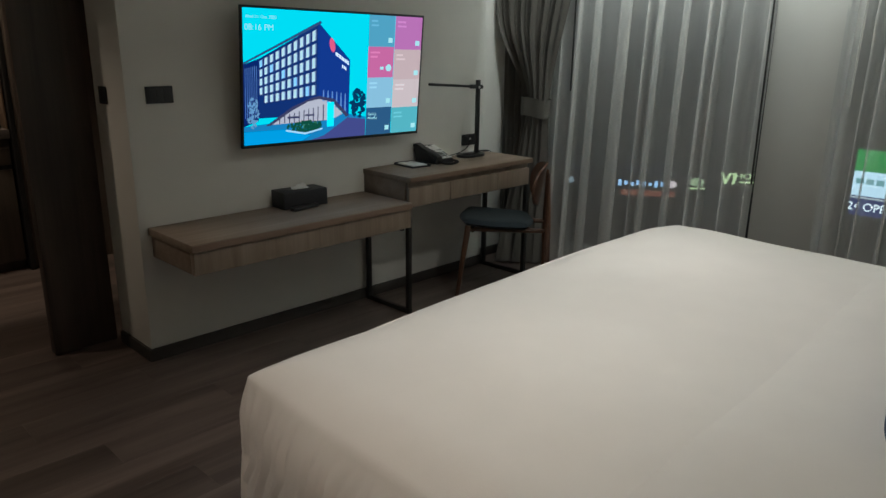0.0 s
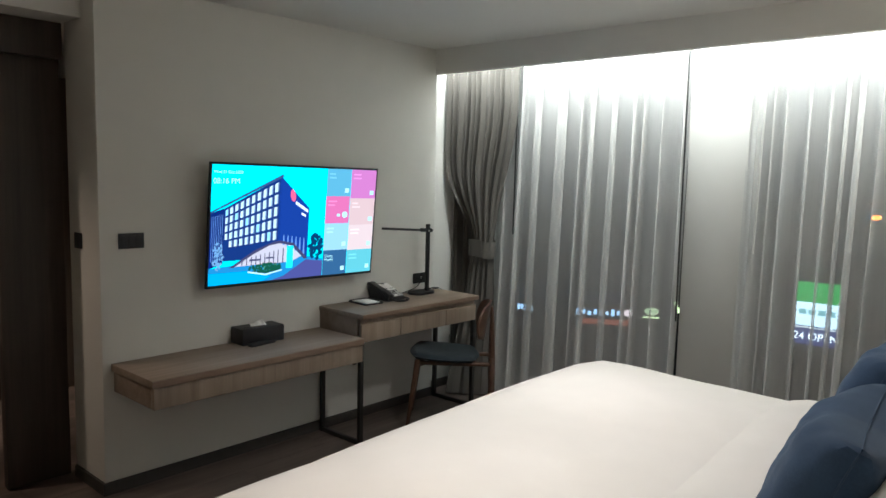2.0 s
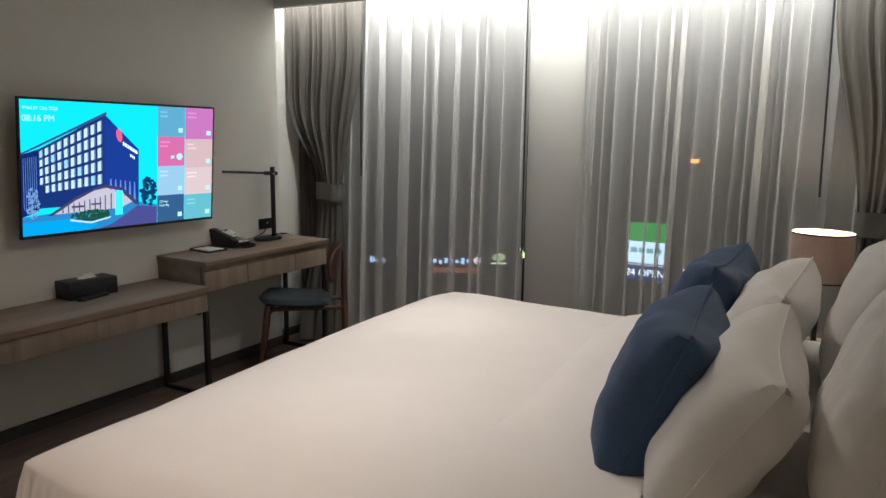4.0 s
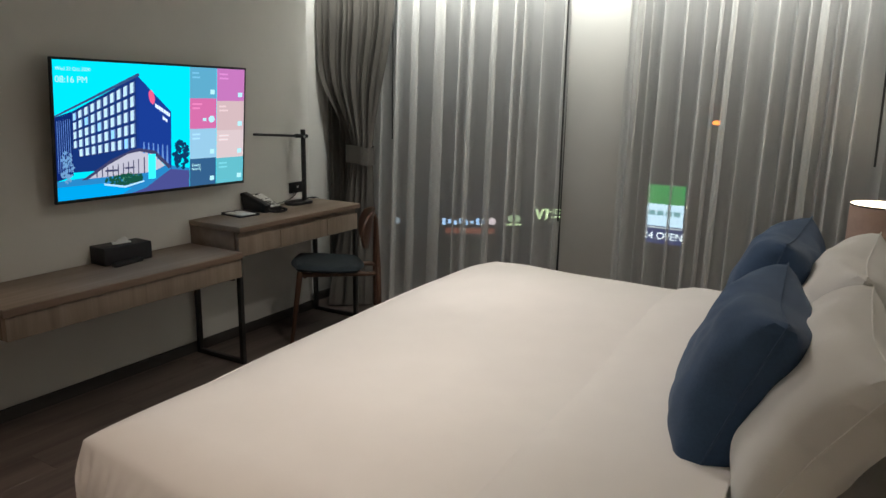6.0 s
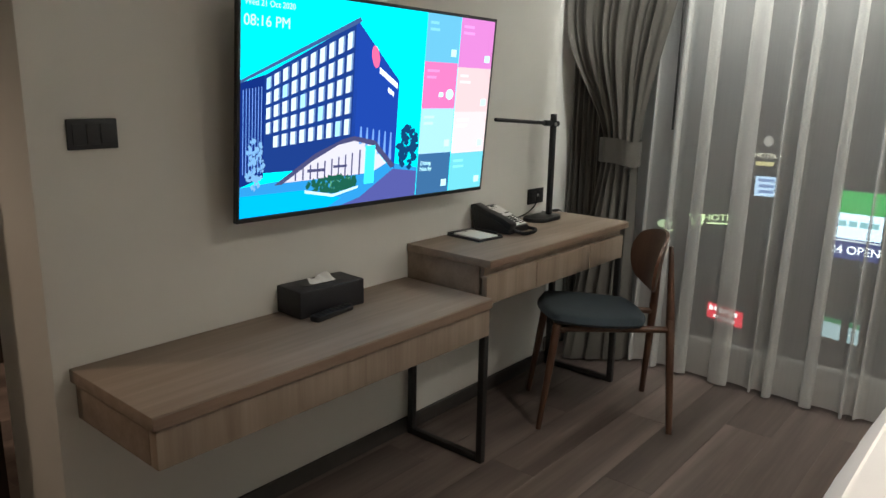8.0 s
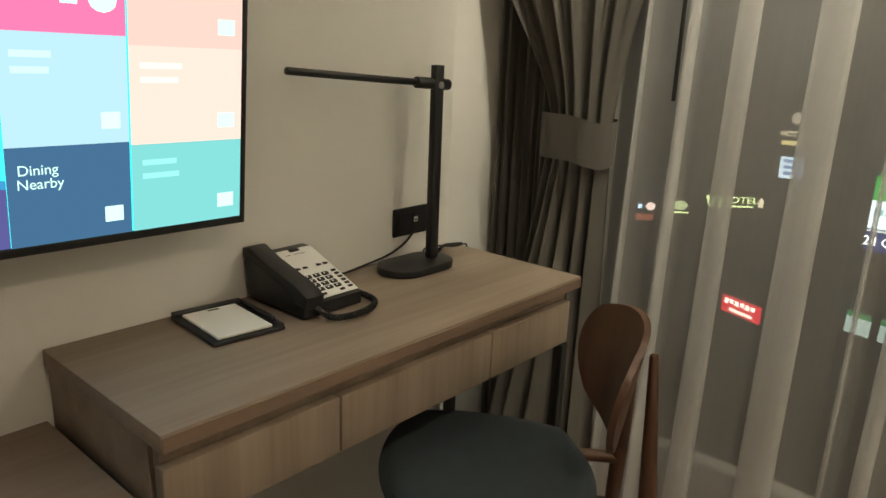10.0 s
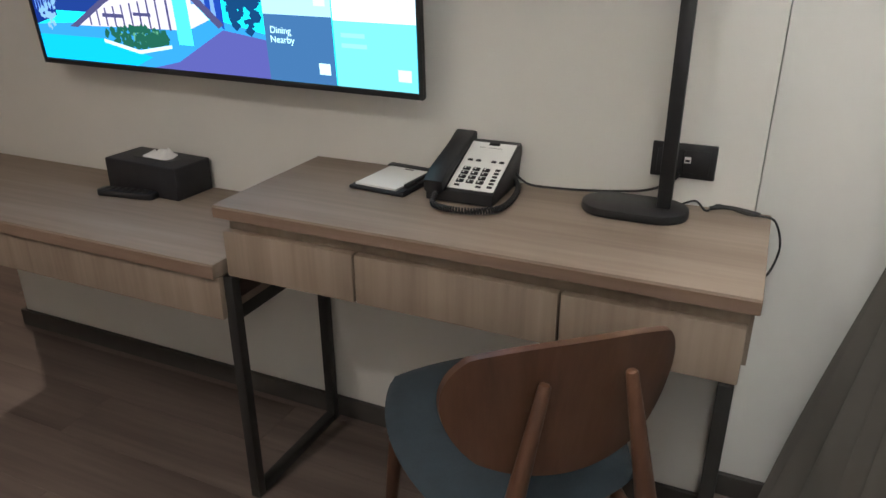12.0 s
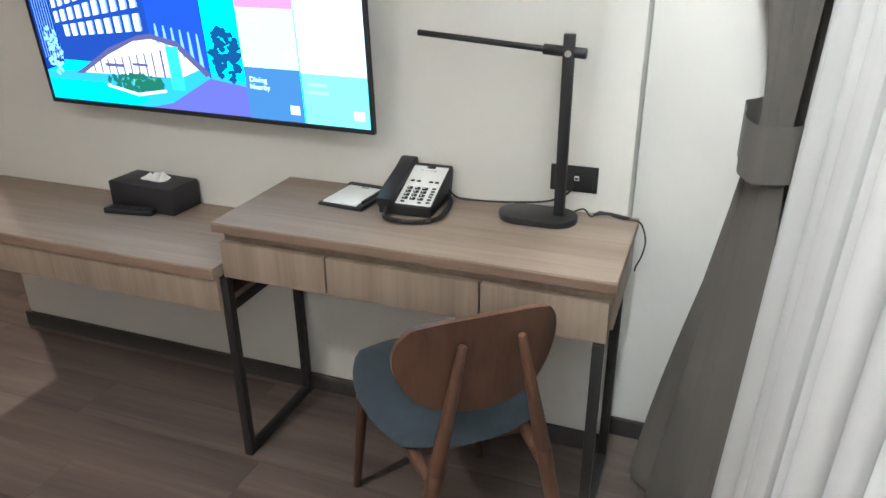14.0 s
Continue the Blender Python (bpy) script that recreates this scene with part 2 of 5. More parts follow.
def rod(a, b, r0, r1=None, seg=16, bm=None, bevel=0.0):
    """A round bar from a to b, tapered from r0 to r1."""
    bm = bm or bmesh.new()
    a, b = Vector(a), Vector(b)
    q = (b - a).to_track_quat("Z", "Y").to_matrix().to_4x4()
    r = bmesh.ops.create_cone(bm, cap_ends=True, segments=seg, radius1=r0, radius2=r0 if r1 is None else r1, depth=(b - a).length,
                              matrix=Matrix.Translation((a + b) / 2) @ q)
    if bevel:
        es = [e for e in {e for v in r["verts"] for e in v.link_edges} if len(e.link_faces) == 2 and any(len(f.verts) > 4 for f in e.link_faces)]
        bmesh.ops.bevel(bm, geom=es, offset=bevel, segments=2, profile=0.5, affect="EDGES")
    return bm


def slab(outline, axis, lo, hi, bevel=0.0, bm=None):
    """A flat piece: an outline of (u, v) swept from lo to hi along an axis."""
    bm = bm or bmesh.new()

    def at(u, v, w):
        return {"x": (w, u, v), "y": (u, w, v), "z": (u, v, w)}[axis]
    lower = [bm.verts.new(at(u, v, lo)) for u, v in outline]
    upper = [bm.verts.new(at(u, v, hi)) for u, v in outline]
    n = len(outline)
    faces = [bm.faces.new(lower), bm.faces.new(upper)]
    for i in range(n):
        bm.faces.new((lower[i], lower[(i + 1) % n], upper[(i + 1) % n], upper[i]))
    bmesh.ops.recalc_face_normals(bm, faces=bm.faces[:])
    if bevel:
        es = [e for f in faces for e in f.edges]
        bmesh.ops.bevel(bm, geom=es, offset=bevel, segments=2, profile=0.5, affect="EDGES")
    return bm


def rounded(u0, u1, v0, v1, r, n=6):
    pts = []
    for cx, cy, a0 in ((u1 - r, v1 - r, 0), (u0 + r, v1 - r, 90), (u0 + r, v0 + r, 180), (u1 - r, v0 + r, 270)):
        for i in range(n + 1):
            a = radians(a0 + 90 * i / n)
            pts.append((cx + r * math.cos(a), cy + r * math.sin(a)))
    return pts


def tube(points, r, seg=8, bm=None, steps=6):
    """A cord along a smooth line through the points."""
    bm = bm or bmesh.new()
    pts = [Vector(p) for p in points]
    line = []
    for i in range(len(pts) - 1):
        p0, p1, p2, p3 = pts[max(i - 1, 0)], pts[i], pts[i + 1], pts[min(i + 2, len(pts) - 1)]
        for k in range(steps):
            t = k / steps
            line.append(0.5 * ((2 * p1) + (p2 - p0) * t + (2 * p0 - 5 * p1 + 4 * p2 - p3) * t * t + (3 * p1 - p0 - 3 * p2 + p3) * t ** 3))
    line.append(pts[-1])
    rings = []
    for i, p in enumerate(line):
        d = (line[min(i + 1, len(line) - 1)] - line[max(i - 1, 0)]).normalized()
        q = d.to_track_quat("Z", "Y")
        rings.append([bm.verts.new(p + q @ Vector((r * math.cos(2 * math.pi * k / seg), r * math.sin(2 * math.pi * k / seg), 0))) for k in range(seg)])
    for a, b in zip(rings, rings[1:]):
        for k in range(seg):
            bm.faces.new((a[k], a[(k + 1) % seg], b[(k + 1) % seg], b[k]))
    bm.faces.new(rings[0])
    bm.faces.new(rings[-1])
    return bm


def sheet(nu, nv, f, bm=None):
    """A grid of quads, each corner at f(u, v) with u and v from 0 to 1."""
    bm = bm or bmesh.new()
    g = [[bm.verts.new(f(i / nu, j / nv)) for j in range(nv + 1)] for i in range(nu + 1)]
    for i in range(nu):
        for j in range(nv):
            bm.faces.new((g[i][j], g[i + 1][j], g[i + 1][j + 1], g[i][j + 1]))
    return bm


def smooth01(t):
    t = min(1.0, max(0.0, t))
    return t * t * (3 - 2 * t)


def lettering(text, size, m, thick=0.0005):
    """The bmesh of a word in the built-in font, laid out by the pose m."""
    cu = bpy.data.curves.new("lettering", "FONT")
    cu.body, cu.size, cu.extrude, cu.align_x, cu.align_y = text, size, thick, "CENTER", "CENTER"
    ob = bpy.data.objects.new("lettering", cu)
    scene.collection.objects.link(ob)
    me = bpy.data.meshes.new_from_object(ob.evaluated_get(bpy.context.evaluated_depsgraph_get()))
    bm = bmesh.new()
    bm.from_mesh(me)
    bm.transform(m)
    bpy.data.objects.remove(ob)
    bpy.data.curves.remove(cu)
    bpy.data.meshes.remove(me)
    return bm

# ---- the setting ----
WX = -2.79        # face of the television wall
CEIL = 2.36

solo("floor", box(-5.4, 1.1, 0.2, 5.75, -0.20, -0.006), M_JOINT, "dark grey-brown wood-look vinyl plank floor", "floor", "structure", smooth=False)
solo("ceiling", box(-5.4, 1.1, 0.2, 4.93, CEIL, CEIL + 0.12), M_CEIL, "plain white painted ceiling", "ceiling", "structure", smooth=False)
solo("ceiling_pocket", box(-3.3, 1.1, 4.97, 5.75, 2.46, 2.58), M_CEIL, "white painted top of the curtain pocket", "ceiling", "structure", smooth=False)
solo("bulkhead", box(WX - 0.098, 0.978, 4.93, 4.97, 2.197, 2.60, 0.003), M_CEIL, "white drop edge hiding the curtain light", "bulkhead", "structure")
# Trims for the three added spots; none of them is in view.
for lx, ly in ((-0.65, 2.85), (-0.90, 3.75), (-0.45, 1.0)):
    dlt = thing("downlight", lx, ly, CEIL, "unseen small round white ceiling downlight, added to light the bed", "lamp", "downlights")
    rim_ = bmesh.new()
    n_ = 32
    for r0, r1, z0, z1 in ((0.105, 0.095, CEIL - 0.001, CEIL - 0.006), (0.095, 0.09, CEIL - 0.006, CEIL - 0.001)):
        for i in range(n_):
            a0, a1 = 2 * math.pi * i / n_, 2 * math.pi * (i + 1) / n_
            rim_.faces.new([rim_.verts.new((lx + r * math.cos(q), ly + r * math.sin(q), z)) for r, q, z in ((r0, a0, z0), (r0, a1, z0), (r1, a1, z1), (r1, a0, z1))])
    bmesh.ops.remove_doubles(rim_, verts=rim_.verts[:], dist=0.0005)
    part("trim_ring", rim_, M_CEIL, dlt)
solo("wall_tv", box(WX - 0.33, WX, 2.70, 4.945, 0, CEIL, 0.004), M_WALL, "plain off-white painted wall behind the television", "wall", "structure")
solo("wall_recess", box(WX - 0.33, WX - 0.10, 4.947, 5.75, 0, 2.6), M_WALL, "off-white painted wall set back beside the curtain", "wall", "structure", smooth=False)
solo("wall_head", box(0.98, 1.1, 0.2, 5.75, 0, 2.6), M_WALL, "off-white painted wall behind the bed head", "wall", "structure", smooth=False)
solo("wall_back", box(-5.4, 1.1, 0.05, 0.2, 0, 2.6), M_WALL, "off-white painted wall at the room's rear", "wall", "structure", smooth=False)
solo("wall_entry", box(WX - 0.33, WX - 0.13, 0.2, 1.35, 0, CEIL), M_WALL, "off-white painted wall beside the entry", "wall", "structure", smooth=False)
solo("wall_corridor", box(-5.4, -5.25, 0.2, 3.6, 0, 2.6), M_WALL, "painted wall at the far side of the corridor", "wall", "structure", smooth=False)
solo("wall_corridor_end", box(-5.25, WX - 0.34, 3.45, 3.6, 0, 2.6), M_WALL, "painted wall at the corridor's end", "wall", "structure", smooth=False)
solo("lintel", box(WX - 0.33, WX - 0.13, 1.352, 2.698, 2.20, CEIL - 0.002), M_WALL, "painted wall above the entry opening", "wall", "structure", smooth=False)

# window wall with two openings and a column between
WY = 5.50
wall = thing("wall_window", -1, WY, 0, "off-white window wall with two tall openings", "wall")
wall["kind"] = "structure"
for x0, x1, z0, z1 in ((-3.12, -2.66, 0, 2.6), (-1.24, -0.86, 0, 2.6), (0.72, 0.98, 0, 2.6), (-2.66, -1.24, 0, 0.10), (-0.86, 0.72, 0, 0.10), (-2.66, -1.24, 2.45, 2.6), (-0.86, 0.72, 2.45, 2.6)):
    part("wall_panel", box(x0, x1, WY, WY + 0.22, z0, z1), M_WALL, wall, smooth=False)
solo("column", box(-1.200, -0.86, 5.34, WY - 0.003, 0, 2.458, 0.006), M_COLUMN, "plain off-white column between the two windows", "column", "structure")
for i, (x0, x1) in enumerate(((-2.66, -1.24), (-0.86, 0.72))):
    w = tagged(thing("window_%d" % (i + 1), (x0 + x1) / 2, WY + 0.1, 0.1, "tall dark-framed window facing the night street", "window"), kind="structure")
    part("window_frame", box(x0, x0 + 0.05, WY + 0.06, WY + 0.14, 0.1, 2.45, 0.004), M_FRAME, w)
    part("window_frame", box(x1 - 0.05, x1, WY + 0.06, WY + 0.14, 0.1, 2.45, 0.004), M_FRAME, w)
    part("window_frame", box(x0 + 0.05, x1 - 0.05, WY + 0.06, WY + 0.14, 0.1, 0.15, 0.004), M_FRAME, w)
    part("window_frame", box(x0 + 0.05, x1 - 0.05, WY + 0.06, WY + 0.14, 2.40, 2.45, 0.004), M_FRAME, w)
    g = part("pane", box(x0 + 0.05, x1 - 0.05, WY + 0.097, WY + 0.103, 0.15, 2.40), M_GLASS, w, smooth=False)
    g.visible_shadow = False

# skirting
sk = tagged(thing("baseboard", WX, 3.8, 0, "dark grey-brown skirting along the television wall", "baseboard"), kind="structure")
part("skirting_board", box(WX, WX + 0.014, 2.686, 4.945, 0, 0.060, 0.003), M_SKIRT, sk)
part("skirting_board", box(WX - 0.32, WX - 0.001, 2.686, 2.70, 0, 0.060, 0.003), M_SKIRT, sk)
part("skirting_board", box(WX - 0.10, WX - 0.086, 4.947, 5.495, 0, 0.060, 0.003), M_SKIRT, sk)

# entry: dark sliding door leaf and head board
door = tagged(thing("door_1", -3.15, 2.53, 0, "dark stained wooden sliding door standing open", "door"), kind="structure")
part("door_leaf", box(-3.20, -3.145, 2.40, 2.684, 0.006, 2.16, 0.004), M_DARKWOOD, door)
part("door_head", box(-3.23, -3.10, 1.36, 2.684, 2.03, 2.195, 0.004), M_DARKWOOD, door)

# ---- curtains ----


def sheer_curtain(name, x0, x1, y, folds, seed, z0=0.012, z1=2.455):
    """Hanging voile: uneven pleats, narrow ridges towards the room between broad flat valleys."""
    rnd = random.Random(seed)
    ph = [rnd.uniform(0, 6.28) for _ in range(6)]
    wide = [rnd.choice((0.5, 0.7, 1.0, 1.4, 1.8)) * rnd.uniform(0.85, 1.15) for _ in range(folds)]
    total = sum(wide)
    start = [sum(wide[:i]) / total for i in range(folds + 1)]
    deep = [rnd.uniform(0.036, 0.068) for _ in range(folds)]
    pinch = [rnd.uniform(0.10, 0.42) for _ in range(folds)]
    sway = [rnd.uniform(-1, 1) for _ in range(folds)]

    def f(u, v):
        k = min(folds - 1, int(u * folds))
        p = u * folds - k
        w = start[k + 1] - start[k]
        low = 1 - v
        ridge = (0.5 - 0.5 * math.cos(2 * math.pi * p)) ** 1.1
        lean = 0.020 * low * sway[k] * ridge + 0.010 * low * math.sin(7 * u + ph[0])
        x = start[k] + w * (p + (pinch[k] + 0.05 * low) * math.sin(2 * math.pi * p))
        yy = y - deep[k] * ridge * (0.72 + 0.38 * low) + 0.006 * math.sin(2 * math.pi * 2 * p + ph[1]) * (1 - ridge) + 0.010 * low * noise.noise(Vector((u * 14, v * 2.2, seed))) - 0.085 * low
        return (x0 + (x1 - x0) * x + lean, yy, z0 + (z1 - z0) * v)
    ob = thing(name, (x0 + x1) / 2, y, z0, "", "")
    part("voile", sheet(folds * 22, 26, f), M_SHEER, ob)

    def hem(u, v):
        p = f(u, 0.045 * v)
        return (p[0], p[1] - 0.004, p[2] + 0.001)
    part("hem", sheet(folds * 22, 3, hem), M_SHEER, ob)
    return ob


tagged(sheer_curtain("sheer_curtain", -2.60, -1.20, 5.370, 12, 3), "off-white sheer voile curtain hanging before the window", "curtain", "sheer curtains")
tagged(sheer_curtain("sheer_curtain", -0.875, 0.94, 5.370, 21, 8), "off-white sheer voile curtain hanging before the window", "curtain", "sheer curtains")


def drape(name, wall_x, side, label):
    """A heavy drape gathered by a tie band, over its straight lining; side is +1 where it opens towards +x."""
    rnd = random.Random(5 if side > 0 else 6)
    ph = [rnd.uniform(0, 6.28) for _ in range(6)]
    tie, mid, top = 1.03, 0.345, 2.455
    hem = ((0.0, 0.15, 5.22), (0.22, 0.235, 5.035), (0.55, 0.345, 5.115), (0.85, 0.452, 5.205), (1.0, 0.43, 5.295))
    ob = thing(name, wall_x + side * 0.2, 5.15, 0, label, "curtain", "tied drapes")

    def f(u, v):
        z = 0.012 + (top - 0.012) * v
        warp = u + 0.03 * math.sin(4.1 * u + ph[0]) + 0.012 * math.sin(17 * u + ph[3])
        fine, coarse = 2 * math.pi * 11 * warp, 2 * math.pi * 5.5 * warp + ph[4]
        uneven = 0.6 + 0.5 * math.sin(8 * u + ph[1]) ** 2
        soft = 0.012 * noise.noise(Vector((u * 7, z * 1.6, ph[1])))
        if z >= tie:
            d = (z - tie) / (top - tie)
            lo, hi = mid - 0.088 - 0.180 * smooth01(d / 0.45), mid + 0.088 + 0.167 * smooth01(d / 0.72)
            sweep = 0.05 * u * u * math.sin(math.pi * min(1, d / 0.72))
            x = lo + (hi - lo) * u
            yy = 5.25 - 0.10 * (1 - u) * smooth01(d / 0.35) + uneven * (0.014 * smooth01(d / 0.4) * math.sin(fine) + 0.013 * (1 - 0.5 * d) * math.sin(coarse))
            yy += soft - 0.030 * math.sin(math.pi * u) * math.exp(-(d / 0.25) ** 2) + 0.3 * sweep
        else:
            k = (tie - z) / tie
            g = 0.25 * smooth01(k) + 0.75 * k
            hx_ = float(np.interp(u, [q[0] for q in hem], [q[1] for q in hem]))
            hy_ = float(np.interp(u, [q[0] for q in hem], [q[2] for q in hem]))
            x = (mid - 0.088 + 0.176 * u) * (1 - g) + hx_ * g
            yy = (5.25 - 0.030 * math.sin(math.pi * u)) * (1 - g) + hy_ * g
            swing = uneven * (0.020 + 0.032 * g) * math.sin(coarse + 0.7 * g)
            yy += swing * (1 - 0.35 * g) + soft
            x += 0.45 * g * swing
        return (wall_x + side * x, yy, z)
    part("cloth", sheet(230, 72, f), M_DRAPE, ob)

    def back(u, v):
        a = 2 * math.pi * 7 * (u + 0.02 * math.sin(9 * u + ph[4]))
        return (wall_x + side * (0.080 + 0.225 * u), 5.325 - 0.09 * (1 - u) + 0.012 * math.sin(a) + 0.006 * math.sin(2.3 * a + ph[0]), 0.02 + 2.43 * v)
    part("lining", sheet(90, 8, back), M_DRAPE, ob)

    def band(u, v):
        a = 2 * math.pi * u
        c, s = math.cos(a), math.sin(a)
        px = 0.098 * math.copysign(abs(c) ** 0.7, c)
        py = 0.066 * math.copysign(abs(s) ** 0.7, s)
        return (wall_x + side * (mid + px), 5.238 + py + 0.003 * math.sin(7 * a), tie - 0.058 + 0.116 * v - 0.010 * c * side + 0.004 * math.sin(3 * a))
    part("tie_band", sheet(44, 5, band), M_DRAPE, ob)
    return ob


drape("drape", WX - 0.158, 1, "taupe-grey heavy drape gathered with a tie band")
drape("drape", 0.96, -1, "taupe-grey heavy drape gathered with a tie band")
rail = thing("curtain_rail", -0.95, 5.3, 2.44, "white double curtain track under the pocket", "curtain rail")
part("track", box(-2.885, 0.96, 5.235, 5.27, 2.443, 2.459, 0.002), M_CEIL, rail)
part("track", box(-2.70, 0.96, 5.325, 5.36, 2.456, 2.4595, 0.001), M_CEIL, rail)
for wx, wz, lean in ((-1.196, 0.72, 0.004), (-0.775, 1.15, -0.01), (0.352, 1.145, 0.01), (-2.372, 1.14, 0.0)):
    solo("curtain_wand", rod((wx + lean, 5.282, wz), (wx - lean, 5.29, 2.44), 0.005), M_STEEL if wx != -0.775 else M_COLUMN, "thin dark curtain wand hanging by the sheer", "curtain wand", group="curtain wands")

# ---- bed ----
BX0, BX1, BY0, BY1, BZ = -1.155, 0.86, 2.255, 4.32, 0.670
bed = thing("bed", (BX0 + BX1) / 2, (BY0 + BY1) / 2, 0, "large bed made up with smooth white linen", "bed")
part("bed_base", box(BX0 + 0.10, BX1, BY0 + 0.10, BY1 - 0.10, 0.04, 0.34, 0.02), M_LEATHER, bed)
part("mattress", box(BX0 + 0.06, BX1, BY0 + 0.06, BY1 - 0.06, 0.342, 0.62, 0.07, 4), M_PILLOW, bed)
part("headboard", box(0.88, 0.977, BY0 - 0.1, BY1 + 0.1, 0.0, 1.15, 0.02), M_LEATHER, bed)


def duvet_point(u, v):
    """Duvet over the mattress: flat with a soft crown, rounded at the edges, wrinkled where it hangs."""
    drop = 0.50
    x = BX0 - drop + (BX1 - BX0 + drop) * u
    y = BY0 - drop + (BY1 - BY0 + 2 * drop) * v
    ox = max(0.0, BX0 - x)
    oy = max(0.0, BY0 - y) + max(0.0, y - BY1)
    r = 0.13
    over = math.hypot(ox, oy) if ox and oy else ox + oy
    cx, cy = max(x, BX0), min(max(y, BY0), BY1)
    inx = min(1, (cx - BX0) / 0.5)
    iny = min(1, min(cy - BY0, BY1 - cy) / 0.5)
    mid = math.sin(math.pi * (cy - BY0) / (BY1 - BY0)) ** 0.7
    swell = mid * max(0.0, 1 - (cx - BX0) / 0.9)
    c0 = max(0.0, 1 - (cx - BX0) / 0.35) * max(0.0, 1 - (cy - BY0) / 0.40)
    c1 = max(0.0, 1 - (cx - BX0) / 0.22) * max(0.0, 1 - (BY1 - cy) / 0.22)
    cx += -0.045 * swell - 0.002 * c0 + 0.05 * c1
    cy += 0.008 * c0 - 0.04 * c1
    lift = 0.030 * swell + 0.025 * c0 - 0.005 * c1 + 0.035 * smooth01((cy - 3.1) / 1.1)
    crown = 0.030 * (smooth01(inx) * smooth01(iny)) - 0.006
    puff = 0.010 * noise.noise(Vector((x * 1.4, y * 1.4, 2.0))) + 0.003 * noise.noise(Vector((x * 5, y * 5, 7.0)))
    if over <= 0:
        e = min(x - BX0, y - BY0, BY1 - y)
        k = max(0.0, 1 - e / r)
        return Vector((cx, cy, BZ + lift + crown + puff - 0.044 * k * k))
    nx, ny = (-ox / over, (-1 if y < BY0 else 1) * oy / over)
    s = min(over, drop)
    bulge = 0.052 * (1 - 0.65 * math.exp(-(abs(cx - BX0) + abs(cy - BY0)) / 0.12)) * math.sin(min(1, s / 0.12) * math.pi / 2)
    along = y if ox > oy else x
    corner = 1.0 if (ox and oy) else 0.0
    near = math.exp(-min(abs(cx - BX0) + (0 if oy else 9), abs(cy - BY0) + (0 if ox else 9), abs(BY1 - cy) + (0 if ox else 9)) / 0.35)
    ang = math.atan2(oy, ox)
    near = max(near, corner)
    q = along + 0.020 * noise.noise(Vector((x * 11, y * 11, 3.0))) + 0.022 * math.sin(13 * s + 3 * along) + 0.007 * math.sin(41 * s + 9 * along) + 0.12 * s
    ridge = math.sin(q * 168 + ang * 15 + 9 * s) + 0.8 * math.sin(q * 97 + ang * 11 + 2 + 7 * s)
    ridge = 0.6 * ridge - 0.5 * max(0.0, -ridge - 0.7)
    patch = 0.5 + 0.9 * max(0.0, noise.noise(Vector((x * 3.1, y * 3.1, 9.0))))
    wr = smooth01((s - 0.005) / 0.10) * (0.0006 + (0.008 if corner else 0.018 if oy > ox else 0.006) * near * patch) * ridge
    wr += 0.016 * smooth01(s / 0.3) * noise.noise(Vector((x * 6, y * 6, s * 3)))
    off = bulge + wr + 0.02 * s
    return Vector((cx + nx * off, cy + ny * off, BZ + lift - 0.049 - s * 0.98))


duv = thing("duvet", -0.3, 3.44, 0.6, "smooth white duvet draped over the bed, creased at its corners", "duvet")
part("cover", sheet(420, 300, duvet_point), M_BED, duv)
fold = sheet(8, 90, lambda u, v: (-0.24 + 0.42 * u + 0.015 * math.sin(6 * v), BY0 + 0.015 + (BY1 - BY0 - 0.03) * v,
                                  duvet_point((-0.24 + 0.42 * u - BX0 + 0.5) / (BX1 - BX0 + 0.5), (BY0 + 0.015 + (BY1 - BY0 - 0.03) * v - BY0 + 0.5) / (BY1 - BY0 + 1.0)).z
                                  + 0.004 + 0.016 * math.sin(min(1, u * 5) * math.pi / 2) + 0.004 * noise.noise(Vector((u * 3, v * 14, 1)))))
part("turned_down_edge", fold, M_BED, duv)


